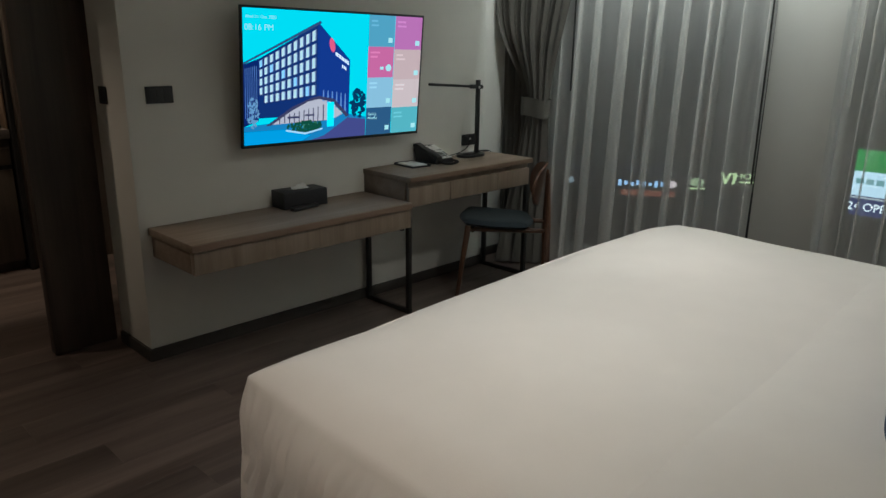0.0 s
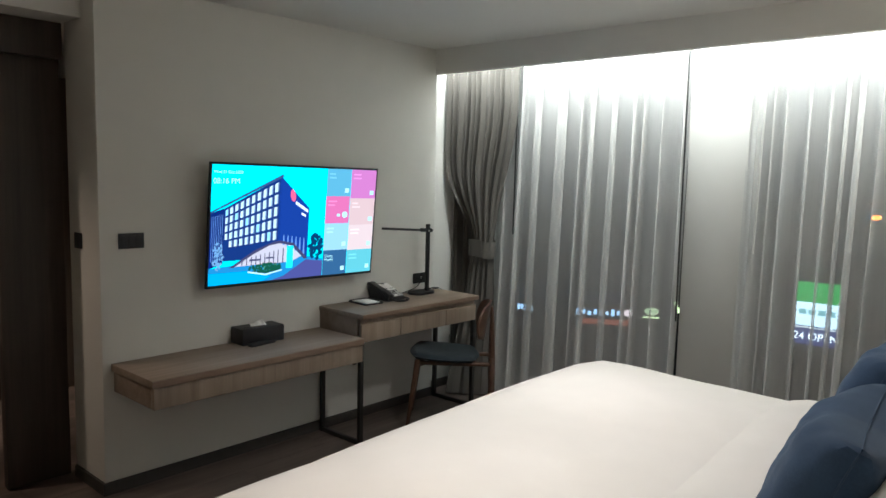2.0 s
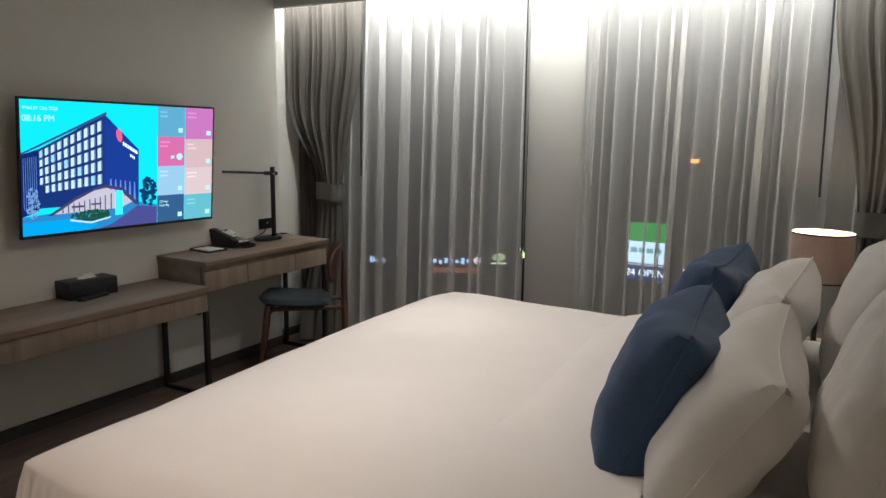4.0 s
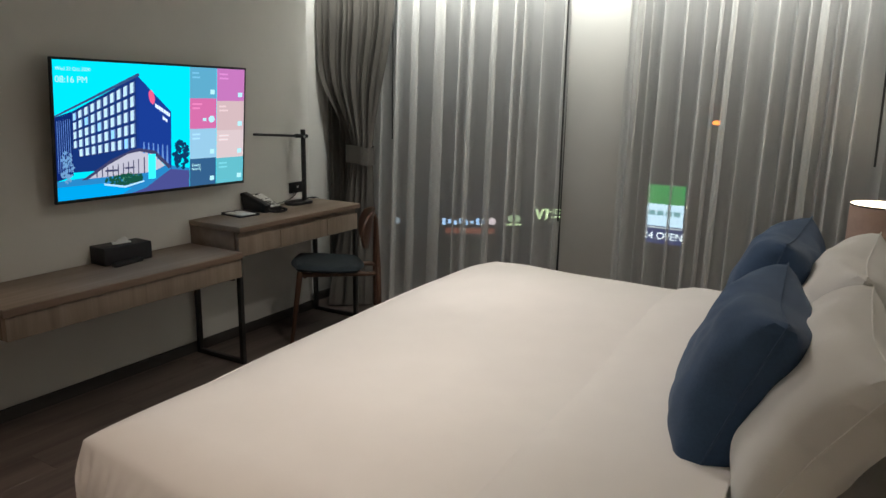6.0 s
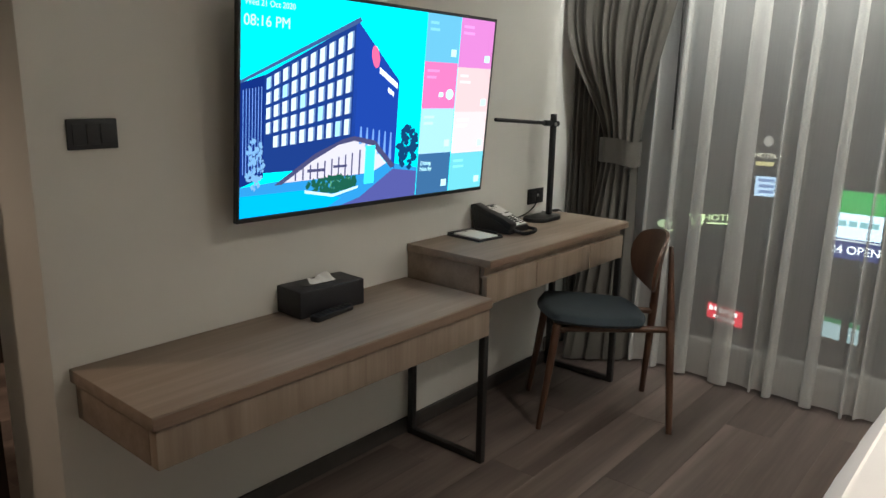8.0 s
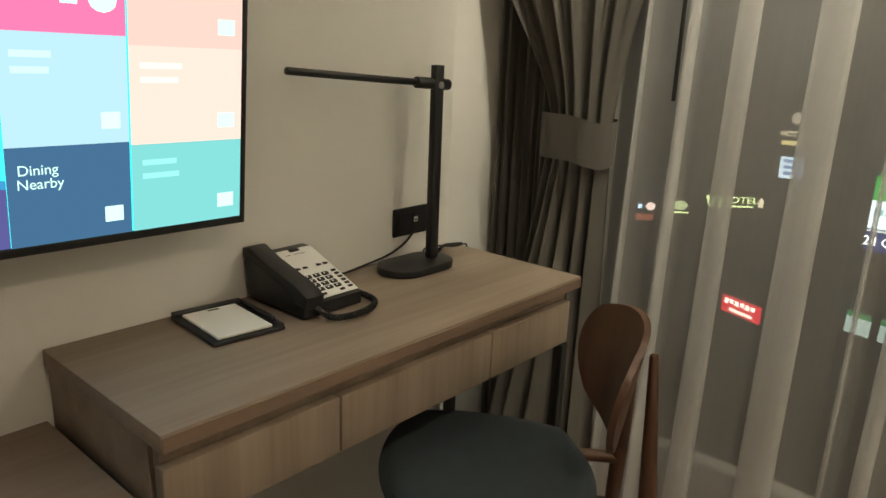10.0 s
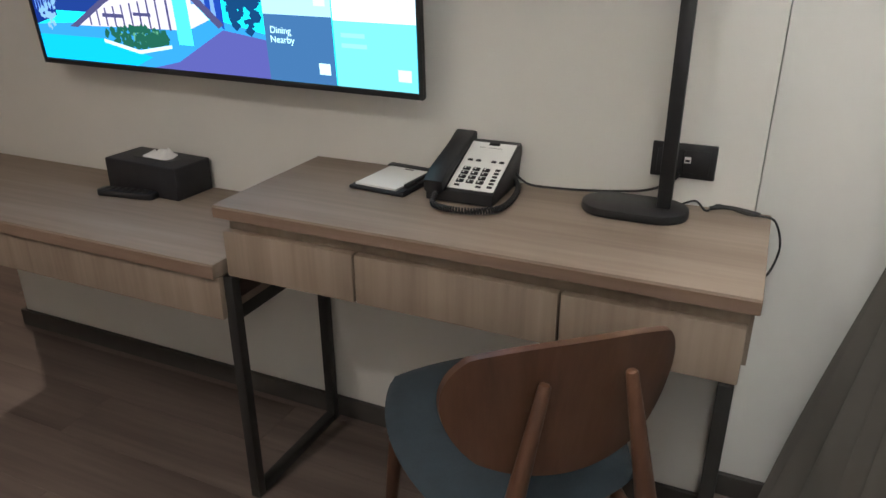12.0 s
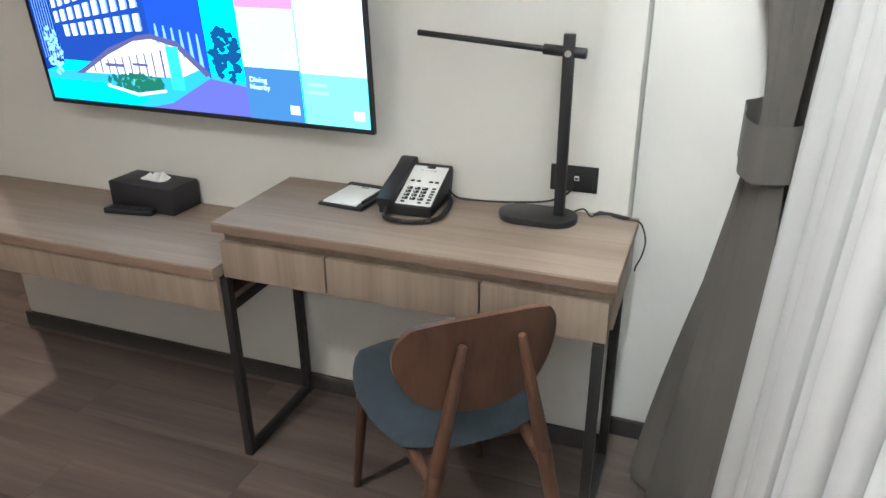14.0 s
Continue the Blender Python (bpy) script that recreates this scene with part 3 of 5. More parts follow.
def cushion(name, m, w, h, d, material, label, category, seed, group, flange=0.0):
    """A stuffed square: pinched corners, a seam round its edge, creases; local x is width, z height, y depth."""
    rnd = random.Random(seed)
    off = Vector((rnd.uniform(0, 50), rnd.uniform(0, 50), 0))
    n = 44

    def side(sgn):
        def f(u, v):
            a, b = 2 * u - 1, 2 * v - 1
            pin = 1 - 0.06 * (a * a * (1 - b * b) + b * b * (1 - a * a)) * 1.3
            e = max(0.0, (1 - abs(a) ** 3.4)) * max(0.0, (1 - abs(b) ** 3.4))
            t = e ** 0.45
            x = a * w / 2 * (1 - 0.07 * (1 - b * b) * abs(a) ** 3 * 0 - 0.10 * (1 - abs(b)) * abs(a) ** 4)
            z = b * h / 2 * (1 - 0.10 * (1 - abs(a)) * abs(b) ** 4) * pin
            wr = 0.008 * noise.noise(Vector((a * 2.2, b * 2.2, sgn)) + off) + 0.006 * noise.noise(Vector((a * 6, b * 3, sgn * 2)) + off)
            crease = 0.010 * math.sin(9 * (a + 0.5 * b) + off.x) * math.exp(-((b - 0.75) / 0.3) ** 2)
            return (x, sgn * (d / 2 * t + (wr + crease) * t), z + h / 2)
        return f
    ob = thing(name, 0, 0, 0, label, category, group)
    bm = sheet(n, n, side(1))
    sheet(n, n, side(-1), bm)
    bmesh.ops.remove_doubles(bm, verts=bm.verts[:], dist=0.0008)
    part("stuffed_cover", bm, material, ob, local=True)
    rim = []
    for i in range(4 * n):
        k, q = divmod(i, n)
        u, v = ((q / n, 0), (1, q / n), (1 - q / n, 1), (0, 1 - q / n))[k]
        rim.append(side(1)(u, v))
    rim.append(rim[0])
    part("piping", tube(rim, 0.0022, 6, steps=1), material, ob, local=True)
    ob.matrix_world = m
    return ob


zt = BZ + 0.02
B_LABEL = "square dark blue fabric cushion leaning on white pillows"
P_LABEL = "plump white linen pillow propped upright on the bed"
cushion("blue_cushion", pose(0.078, 3.075, zt - 0.03, 0, 0, -84) @ pose(0, 0, 0, -22, 0, 0), 0.57, 0.41, 0.24, M_BLUE, B_LABEL, "cushion", 1, "blue cushions")
cushion("blue_cushion", pose(0.050, 3.82, zt - 0.015, 0, 0, -92) @ pose(0, 0, 0, -20, 0, 0), 0.56, 0.41, 0.22, M_BLUE, B_LABEL, "cushion", 2, "blue cushions")
cushion("pillow", pose(0.205, 3.02, zt - 0.03, 0, 0, -86) @ pose(0, 0, 0, -32, 0, 0), 0.72, 0.41, 0.22, M_PILLOW, P_LABEL, "pillow", 3, "pillows")
cushion("pillow", pose(0.215, 3.74, zt - 0.03, 0, 0, -92) @ pose(0, 0, 0, -26, 0, 0), 0.72, 0.41, 0.22, M_PILLOW, P_LABEL, "pillow", 4, "pillows")
cushion("pillow", pose(0.54, 3.05, zt, 0, 0, -90) @ pose(0, 0, 0, -20, 0, 0), 0.72, 0.46, 0.22, M_PILLOW, P_LABEL, "pillow", 5, "pillows")
cushion("pillow", pose(0.53, 3.80, zt, 0, 0, -90) @ pose(0, 0, 0, -18, 0, 0), 0.72, 0.46, 0.22, M_PILLOW, P_LABEL, "pillow", 6, "pillows")

# nightstands and their lamps
def nightstand(y):
    ns = thing("nightstand", 0.60, y, 0, "small ash-laminate nightstand beside the bed", "nightstand", "nightstands")
    part("body", box(0.33, 0.85, y - 0.20, y + 0.20, 0.06, 0.52, 0.006), M_WOODV, ns)
    part("top", box(0.32, 0.86, y - 0.205, y + 0.205, 0.522, 0.55, 0.006), M_WOOD, ns)
    for px in (0.37, 0.81):
        for py in (y - 0.16, y + 0.16):
            part("leg", box(px - 0.015, px + 0.015, py - 0.015, py + 0.015, 0, 0.058), M_STEEL, ns)
    return ns


M_BULB = glow_mat("bulb_glow", (1.0, 0.76, 0.52), 14)


def bedside_lamp(x, y, watts):
    r, z0, z1 = 0.119, 0.845, 1.046
    ob = thing("bedside_lamp", x, y, 0.55, "table lamp with a beige-pink drum shade, lit", "lamp", "bedside lamps")
    part("base", rod((x, y, 0.551), (x, y, 0.57), 0.075, 0.07, 32, bevel=0.004), M_STEEL, ob)
    part("stem", rod((x, y, 0.57), (x, y, 0.905), 0.011, None, 16), M_STEEL, ob)

    def drum(k, lo, hi):
        return sheet(48, 4, lambda u, v: (x + k * math.cos(6.2831853 * u), y + k * math.sin(6.2831853 * u), lo + (hi - lo) * v))
    shade = part("shade", drum(r, z0, z1), M_SHADE, ob, "beige-pink linen drum shade")
    part("liner", drum(r - 0.003, z0 + 0.001, z1 - 0.001), M_LINER, shade, "white inner lining")
    part("upper_rim", drum(r + 0.0015, z1 - 0.006, z1 + 0.001), M_STEEL, shade, "dark trim")
    part("lower_rim", drum(r + 0.0015, z0 - 0.001, z0 + 0.005), M_STEEL, shade, "dark trim")
    part("bulb", rod((x, y, 0.907), (x, y, 0.975), 0.028, 0.02, 16, bevel=0.008), M_BULB, ob)
    data = bpy.data.lights.new("bedside_bulb_light", "POINT")
    data.energy, data.color, data.shadow_soft_size = watts, (1.0, 0.80, 0.60), 0.035
    new("bedside_bulb_light", data).location = (x, y, 0.995)
    return ob


nightstand(4.68)
bedside_lamp(0.413, 4.69, 5.5)
# Unseen near pair, added to light the pillows and bed from this side.
nightstand(1.84)
bedside_lamp(0.62, 1.84, 14)

# ---- low shelf and desk ----
SF, SZ = -2.386, 0.624      # front and top of the low shelf
shelf = thing("low_shelf", WX, 3.35, 0, "long low wall-mounted shelf in grey-brown ash laminate", "shelf")
part("top", box(WX, SF - 0.002, 2.738, 3.952, SZ - 0.035, SZ, 0.003, 2), M_WOOD, shelf)
part("edge_band", box(SF - 0.0018, SF, 2.739, 3.951, SZ - 0.033, SZ - 0.005, 0.0006, 1), M_EDGE, shelf, "warm brown edge band")
part("front_panel", box(SF - 0.045, SF - 0.012, 2.750, 3.952, SZ - 0.135, SZ - 0.036, 0.003), M_WOODV, shelf)
part("side_panel", box(WX, SF - 0.046, 2.750, 2.780, SZ - 0.135, SZ - 0.036, 0.003), M_WOOD, shelf)
part("underside", box(WX, SF - 0.046, 2.781, 3.952, SZ - 0.125, SZ - 0.107), M_WOOD, shelf)
part("bracket", box(WX, SF - 0.06, 3.93, 3.95, SZ - 0.16, SZ - 0.126, 0.002), M_STEEL, shelf)

DF, D0, D1 = -2.403, 3.955, 4.975
desk = thing("desk", WX, 4.46, 0, "wall-side writing desk in ash laminate with three drawers", "desk")
part("top", box(WX + 0.001, DF - 0.002, D0, D1, 0.722, 0.75, 0.0025, 2), M_WOOD, desk)
part("edge_band", box(DF - 0.0018, DF, D0 + 0.001, D1 - 0.001, 0.7235, 0.7455, 0.0006, 1), M_EDGE, desk, "warm brown edge band")
part("rail", box(DF - 0.052, DF - 0.034, D0 + 0.012, D1 - 0.012, 0.678, 0.721), M_WOODV, desk, "recessed strip above the drawers")
part("side_panel", box(WX + 0.001, DF - 0.054, D0 + 0.006, D0 + 0.026, 0.605, 0.721, 0.002), M_WOOD, desk)
part("side_panel", box(WX + 0.001, DF - 0.054, D1 - 0.026, D1 - 0.006, 0.605, 0.721, 0.002), M_WOODV, desk)
part("bottom", box(WX + 0.001, DF - 0.054, D0 + 0.027, D1 - 0.027, 0.605, 0.617), M_WOOD, desk)
splits = (D0 + 0.004, 4.268, 4.668, D1 - 0.012)
for k in range(3):
    a, b = splits[k] + 0.002, splits[k + 1] - 0.002
    part("drawer", box(DF - 0.040, DF - 0.016, a, b, 0.588, 0.690, 0.003), M_WOODV, desk)


def leg_frame(y):
    """A U of square black tube: two uprights and a floor bar."""
    s = 0.0125
    f = part("leg_frame", box(DF - 0.035, DF - 0.01, y - s, y + s, 0.0, 0.587, 0.002), M_STEEL, desk)
    part("upright", box(WX + 0.018, WX + 0.043, y - s, y + s, 0.0, 0.604, 0.002), M_STEEL, f)
    part("floor_bar", box(WX + 0.043, DF - 0.035, y - s, y + s, 0.001, 0.025, 0.002), M_STEEL, f)


leg_frame(D0 + 0.006)
leg_frame(D1 - 0.03)

# ---- chair ----


def dining_chair(m):
    """Local: the seat faces +y, the back is at -y."""
    ch = thing("desk_chair", 0, 0, 0, "walnut-stained wooden chair with a grey-blue padded seat", "chair")

    def pad(u, v, sgn):
        a, b = 2 * u - 1, 2 * v - 1
        aa, bb = a * math.sqrt(1 - b * b / 2), b * math.sqrt(1 - a * a / 2)
        x = (0.205 + 0.012 * bb) * (0.5 * aa + 0.5 * a * (1 - 0.10 * b * b))
        y = 0.028 + 0.215 * (0.5 * bb + 0.5 * b * (1 - 0.10 * a * a))
        e = (max(0, 1 - max(abs(a), abs(b)) ** 6)) ** 0.5
        dish = -0.010 * (1 - a * a) * (1 - b * b)
        return (x, y, 0.440 + (0.030 * e + dish if sgn > 0 else -0.022 * e) + 0.010 * b)
    bm = sheet(24, 24, lambda u, v: pad(u, v, 1))
    sheet(24, 24, lambda u, v: pad(u, v, -1), bm)
    bmesh.ops.remove_doubles(bm, verts=bm.verts[:], dist=0.0006)
    part("seat", bm, M_SEAT, ch, "grey-blue woven padded seat", local=True)

    def back(u, v, y0):
        a, b = 2 * u - 1, 2 * v - 1
        k = 0.78
        aa = (1 - k) * a + k * a * math.sqrt(1 - b * b / 2)
        bb = (1 - k) * b + k * b * math.sqrt(1 - a * a / 2)
        x = 0.176 * aa * (1 + 0.08 * bb)
        z = 0.654 + 0.120 * bb - 0.006 * aa * aa
        y = -0.228 + 0.055 * (x / 0.172) ** 2 - 0.17 * (z - 0.655) + y0
        return (x, y, z)
    bm = sheet(28, 20, lambda u, v: back(u, v, 0.0065))
    sheet(28, 20, lambda u, v: back(u, v, -0.0065), bm)
    edge = [e for e in bm.edges if len(e.link_faces) == 1]
    bmesh.ops.bridge_loops(bm, edges=edge)
    part("backrest", bm, M_CHAIR, ch, "curved walnut plywood backrest", local=True)
    for s in (-1, 1):
        part("rear_leg", rod((s * 0.205, -0.268, 0.0), (s * 0.118, -0.262, 0.44), 0.0125, 0.0175, 16, bevel=0.002), M_CHAIR, ch, local=True)
        part("back_post", rod((s * 0.118, -0.262, 0.438), (s * 0.060, -0.258, 0.724), 0.0175, 0.0085, 16, bevel=0.005), M_CHAIR, ch, local=True)
        part("front_leg", rod((s * 0.185, 0.243, 0.0), (s * 0.155, 0.185, 0.43), 0.0115, 0.0175, 16, bevel=0.003), M_CHAIR, ch, local=True)
        part("side_rail", rod((s * 0.122, -0.262, 0.402), (s * 0.150, 0.180, 0.408), 0.0135, 0.0135, 12, bevel=0.005), M_CHAIR, ch, local=True)
    part("cross_rail", rod((-0.15, 0.16, 0.400), (0.15, 0.16, 0.400), 0.012, None, 12), M_CHAIR, ch, local=True)
    part("cross_rail", rod((-0.11, -0.150, 0.412), (0.11, -0.150, 0.412), 0.012, None, 12), M_CHAIR, ch, local=True)
    ch.matrix_world = m
    return ch


dining_chair(pose(-2.342, 4.618, 0, 0, 0, 129.8))

# ---- television ----
tv = thing("television", -2.70, 3.73, 1.245, "wall-mounted flat television showing a hotel welcome screen", "television")
TW, TH = 1.108, 0.634
tv.matrix_world = pose(-2.684, 3.733, 1.249, -0.6, 4.2, 0)
# local: screen faces +x, y runs along the wall, z up
part("rear_housing", box(-0.055, -0.012, -TW * 0.36, TW * 0.36, -TH * 0.38, TH * 0.36, 0.02, 3), M_BLACK, tv, local=True)
part("casing", box(-0.012, 0.0, -TW / 2, TW / 2, -TH / 2, TH / 2, 0.003), M_BLACK, tv, local=True)
bz = 0.0105
for a in ((-TW / 2, -TW / 2 + bz, -TH / 2, TH / 2), (TW / 2 - bz, TW / 2, -TH / 2, TH / 2), (-TW / 2 + bz, TW / 2 - bz, TH / 2 - bz, TH / 2), (-TW / 2 + bz, TW / 2 - bz, -TH / 2, -TH / 2 + 0.014)):
    part("bezel", box(0.0003, 0.005, *a, 0.0015), M_BLACK, tv, local=True)
part("wall_bracket", box(-0.095, -0.056, -0.2, 0.2, -0.12, 0.12, 0.003), M_STEEL, tv, local=True)
TVG = 1.75


def scr(u, v, d=0.0):
    u = float(np.interp(u, (0, 0.10, 0.47, 0.635, 0.725, 0.86, 1), (0, 0.072, 0.385, 0.556, 0.66, 0.82, 1)))
    return (0.0012 + d, -TW / 2 + bz + u * (TW - 2 * bz), TH / 2 - bz - v * (TH - bz - 0.014))


def poly(points, d, bm=None):
    bm = bm or bmesh.new()
    bm.faces.new([bm.verts.new(scr(u, v, d)) for u, v in points])
    return bm


def glow(name, colour, k=1.0):
    return glow_mat(name, colour, TVG * k)


def rect(u0, v0, u1, v1):
    return [(u0, v0), (u1, v0), (u1, v1), (u0, v1)]


screen = part("screen", poly(rect(0, 0, 1, 1), 0), glow("screen_sky", (0.012, 0.56, 0.70)), tv, "cyan evening sky of the picture shown", smooth=False, local=True)
part("picture_ground", poly([(0, 0.86), (0.3, 0.83), (0.62, 0.80), (0.725, 0.84), (0.725, 1), (0, 1)], 0.0003), glow("screen_ground", (0.02, 0.17, 0.40)), screen, smooth=False, local=True)
part("picture_road", poly([(0.50, 0.97), (0.63, 0.835), (0.725, 0.86), (0.725, 1), (0.42, 1)], 0.0005), glow("screen_road", (0.05, 0.055, 0.20)), screen, smooth=False, local=True)
part("picture_pool", poly([(0, 0.90), (0.25, 0.90), (0.42, 0.96), (0.36, 1), (0, 1)], 0.0005), glow("screen_pool", (0.005, 0.27, 0.60)), screen, smooth=False, local=True)
FT = lambda u: 0.362 + (0.085 - 0.362) * (u - 0.10) / 0.37
FB = lambda u: 0.700 + (0.650 - 0.700) * (u - 0.10) / 0.37
part("picture_facade", poly([(0.10, FT(0.10)), (0.47, FT(0.47)), (0.47, 0.66), (0.36, 0.70), (0.22, 0.80), (0.10, 0.80)], 0.0005), glow("screen_facade", (0.007, 0.024, 0.13)), screen, smooth=False, local=True)
part("picture_wing", poly([(0.0, 0.40), (0.10, 0.36), (0.10, 0.82), (0.0, 0.86)], 0.0006), glow("screen_wing", (0.004, 0.015, 0.11)), screen, smooth=False, local=True)
part("picture_side", poly([(0.455, 0.075), (0.635, 0.365), (0.635, 0.835), (0.56, 0.71), (0.455, 0.665)], 0.0005), glow("screen_side", (0.008, 0.032, 0.21)), screen, smooth=False, local=True)
part("picture_roofline", poly([(0.0, 0.388), (0.47, 0.068), (0.478, 0.082), (0.47, 0.094), (0.0, 0.402)], 0.0007), glow("screen_roof", (0.03, 0.06, 0.16)), screen, smooth=False, local=True)
M_LITW = glow("screen_windows", (0.42, 0.56, 0.66))
M_REVEAL = glow("screen_window_reveals", (0.10, 0.16, 0.30))
M_DIMW = glow("screen_dim_windows", (0.25, 0.5, 0.8))
for r in range(5):
    for c in range(10):
        ua = 0.105 + 0.350 * ((c + 0.10) / 10) ** 1.12
        ub = 0.105 + 0.350 * ((c + 0.80) / 10) ** 1.12
        f0, f1 = 0.035 + 0.965 * (r + 0.10) / 5, 0.035 + 0.965 * (r + 0.85) / 5
        q = [(ua, FT(ua) + (FB(ua) - FT(ua)) * f0), (ub, FT(ub) + (FB(ub) - FT(ub)) * f0), (ub, FT(ub) + (FB(ub) - FT(ub)) * f1), (ua, FT(ua) + (FB(ua) - FT(ua)) * f1)]
        if r == 4 and c < 1:
            continue
        part("picture_window", poly(q, 0.0009), M_DIMW if (r * 5 + c * 3) % 11 == 0 else M_LITW, screen, smooth=False, local=True)
        um = ua + (ub - ua) * 0.72
        part("picture_window_reveal", poly([(um, q[0][1] + (q[1][1] - q[0][1]) * 0.72), q[1], q[2], (um, q[3][1] + (q[2][1] - q[3][1]) * 0.72)], 0.0010), M_REVEAL, screen, smooth=False, local=True)
M_PLIGHT = glow("screen_lights", (0.10, 0.20, 0.48))
for k in range(7):
    u = 0.012 + 0.0125 * k
    part("picture_light", poly(rect(u, 0.43 - 0.24 * u, u + 0.003, 0.80), 0.0008), M_PLIGHT, screen, smooth=False, local=True)
for k in range(6):
    u = 0.49 + 0.024 * k
    part("picture_light", poly([(u, 0.60 + 0.30 * (u - 0.49)), (u + 0.005, 0.60 + 0.3 * (u - 0.49)), (u + 0.009, 0.69 + 0.8 * (u - 0.49)), (u - 0.003, 0.69 + 0.8 * (u - 0.49))], 0.0009), M_PLIGHT, screen, smooth=False, local=True)
part("picture_lobby", poly([(0.17, 0.855), (0.28, 0.76), (0.40, 0.685), (0.47, 0.672), (0.54, 0.70), (0.60, 0.80), (0.54, 0.845)], 0.0008), glow("screen_lobby", (0.40, 0.38, 0.46)), screen, smooth=False, local=True)
bml = bmesh.new()
for k in range(11):
    u = 0.22 + 0.030 * k
    poly(rect(u, 0.80 - 0.26 * (u - 0.2) if u < 0.47 else 0.72, u + 0.006, 0.85), 0.0011, bml)
poly([(0.14, 0.862), (0.30, 0.725), (0.42, 0.66), (0.47, 0.648), (0.55, 0.675), (0.635, 0.815), (0.62, 0.83), (0.54, 0.70), (0.47, 0.672), (0.40, 0.688), (0.29, 0.76), (0.17, 0.862)], 0.0012, bml)
poly(rect(0.27, 0.80, 0.34, 0.815), 0.0011, bml)
poly(rect(0.38, 0.79, 0.44, 0.803), 0.0011, bml)
part("picture_lobby_frames", bml, glow("screen_frames", (0.04, 0.04, 0.10)), screen, smooth=False, local=True)


def leaf_patch(u0, u1, v0, v1, n, seed, size):
    rnd = random.Random(seed)
    bm = bmesh.new()
    for k in range(n):
        a, rr = rnd.uniform(0, 6.28), math.sqrt(rnd.random())
        u, v = (u0 + u1) / 2 + (u1 - u0) / 2 * rr * math.cos(a), (v0 + v1) / 2 + (v1 - v0) / 2 * rr * math.sin(a)
        s = size * rnd.uniform(0.5, 1.2)
        t = rnd.uniform(0, 6.28)
        poly([(u + s * math.cos(t + j * 1.571), v + 1.7 * s * math.sin(t + j * 1.571)) for j in range(4)], 0.0013 + 0.00001 * k, bm)
    return bm


part("picture_hedge", leaf_patch(0.27, 0.49, 0.845, 0.925, 130, 1, 0.010), glow("screen_hedge", (0.008, 0.06, 0.04)), screen, smooth=False, local=True)
part("picture_hedge_light", leaf_patch(0.29, 0.47, 0.85, 0.91, 45, 4, 0.006), glow("screen_hedge_light", (0.06, 0.20, 0.12)), screen, smooth=False, local=True)
part("picture_tree", leaf_patch(0.645, 0.722, 0.60, 0.84, 110, 2, 0.010), glow("screen_tree", (0.004, 0.03, 0.09)), screen, smooth=False, local=True)
part("picture_pale_tree", leaf_patch(0.025, 0.10, 0.64, 0.88, 70, 3, 0.008), glow("screen_pale_tree", (0.12, 0.24, 0.42)), screen, smooth=False, local=True)
part("picture_kerb", poly([(0.26, 0.90), (0.38, 0.935), (0.49, 0.905), (0.49, 0.918), (0.38, 0.95), (0.26, 0.915)], 0.0031), glow("screen_kerb", (0.35, 0.55, 0.75)), screen, smooth=False, local=True)
part("picture_pylon", poly(rect(0.512, 0.70, 0.55, 0.90), 0.0032), glow("screen_pylon", (0.05, 0.72, 0.95)), screen, smooth=False, local=True)
part("picture_badge", poly([(0.535 + 0.016 * math.cos(a / 2), 0.25 + 0.052 * math.sin(a / 2) + 0.02 * math.cos(a / 2)) for a in range(13)], 0.0012), glow("screen_badge", (0.62, 0.08, 0.19)), screen, smooth=False, local=True)
bml = bmesh.new()
for k in range(9):
    u = 0.553 + 0.0085 * k
    poly([(u, 0.30 + 1.05 * (u - 0.553)), (u + 0.006, 0.305 + 1.05 * (u - 0.553)), (u + 0.006, 0.335 + 1.05 * (u - 0.553)), (u, 0.33 + 1.05 * (u - 0.553))], 0.0012, bml)
for k in range(3):
    u = 0.59 + 0.009 * k
    poly([(u, 0.40 + (u - 0.59)), (u + 0.006, 0.405 + (u - 0.59)), (u + 0.006, 0.43 + (u - 0.59)), (u, 0.425 + (u - 0.59))], 0.0012, bml)
part("picture_sign", bml, glow("screen_sign", (0.75, 0.85, 1.0)), screen, smooth=False, local=True)
tiles = ((0.725, 0.0, 0.860, 0.255, (0.085, 0.28, 0.42)), (0.862, 0.0, 1.0, 0.275, (0.40, 0.13, 0.355)), (0.725, 0.255, 0.860, 0.51, (0.47, 0.11, 0.28)), (0.862, 0.275, 1.0, 0.53, (0.47, 0.335, 0.355)),
         (0.725, 0.51, 0.860, 0.765, (0.23, 0.41, 0.56)), (0.862, 0.53, 1.0, 0.774, (0.51, 0.40, 0.42)), (0.725, 0.765, 0.860, 1.0, (0.026, 0.08, 0.18)), (0.862, 0.774, 1.0, 1.0, (0.097, 0.355, 0.42)))
M_TVTEXT = glow("screen_text", (0.36, 0.62, 0.68))
bml = bmesh.new()
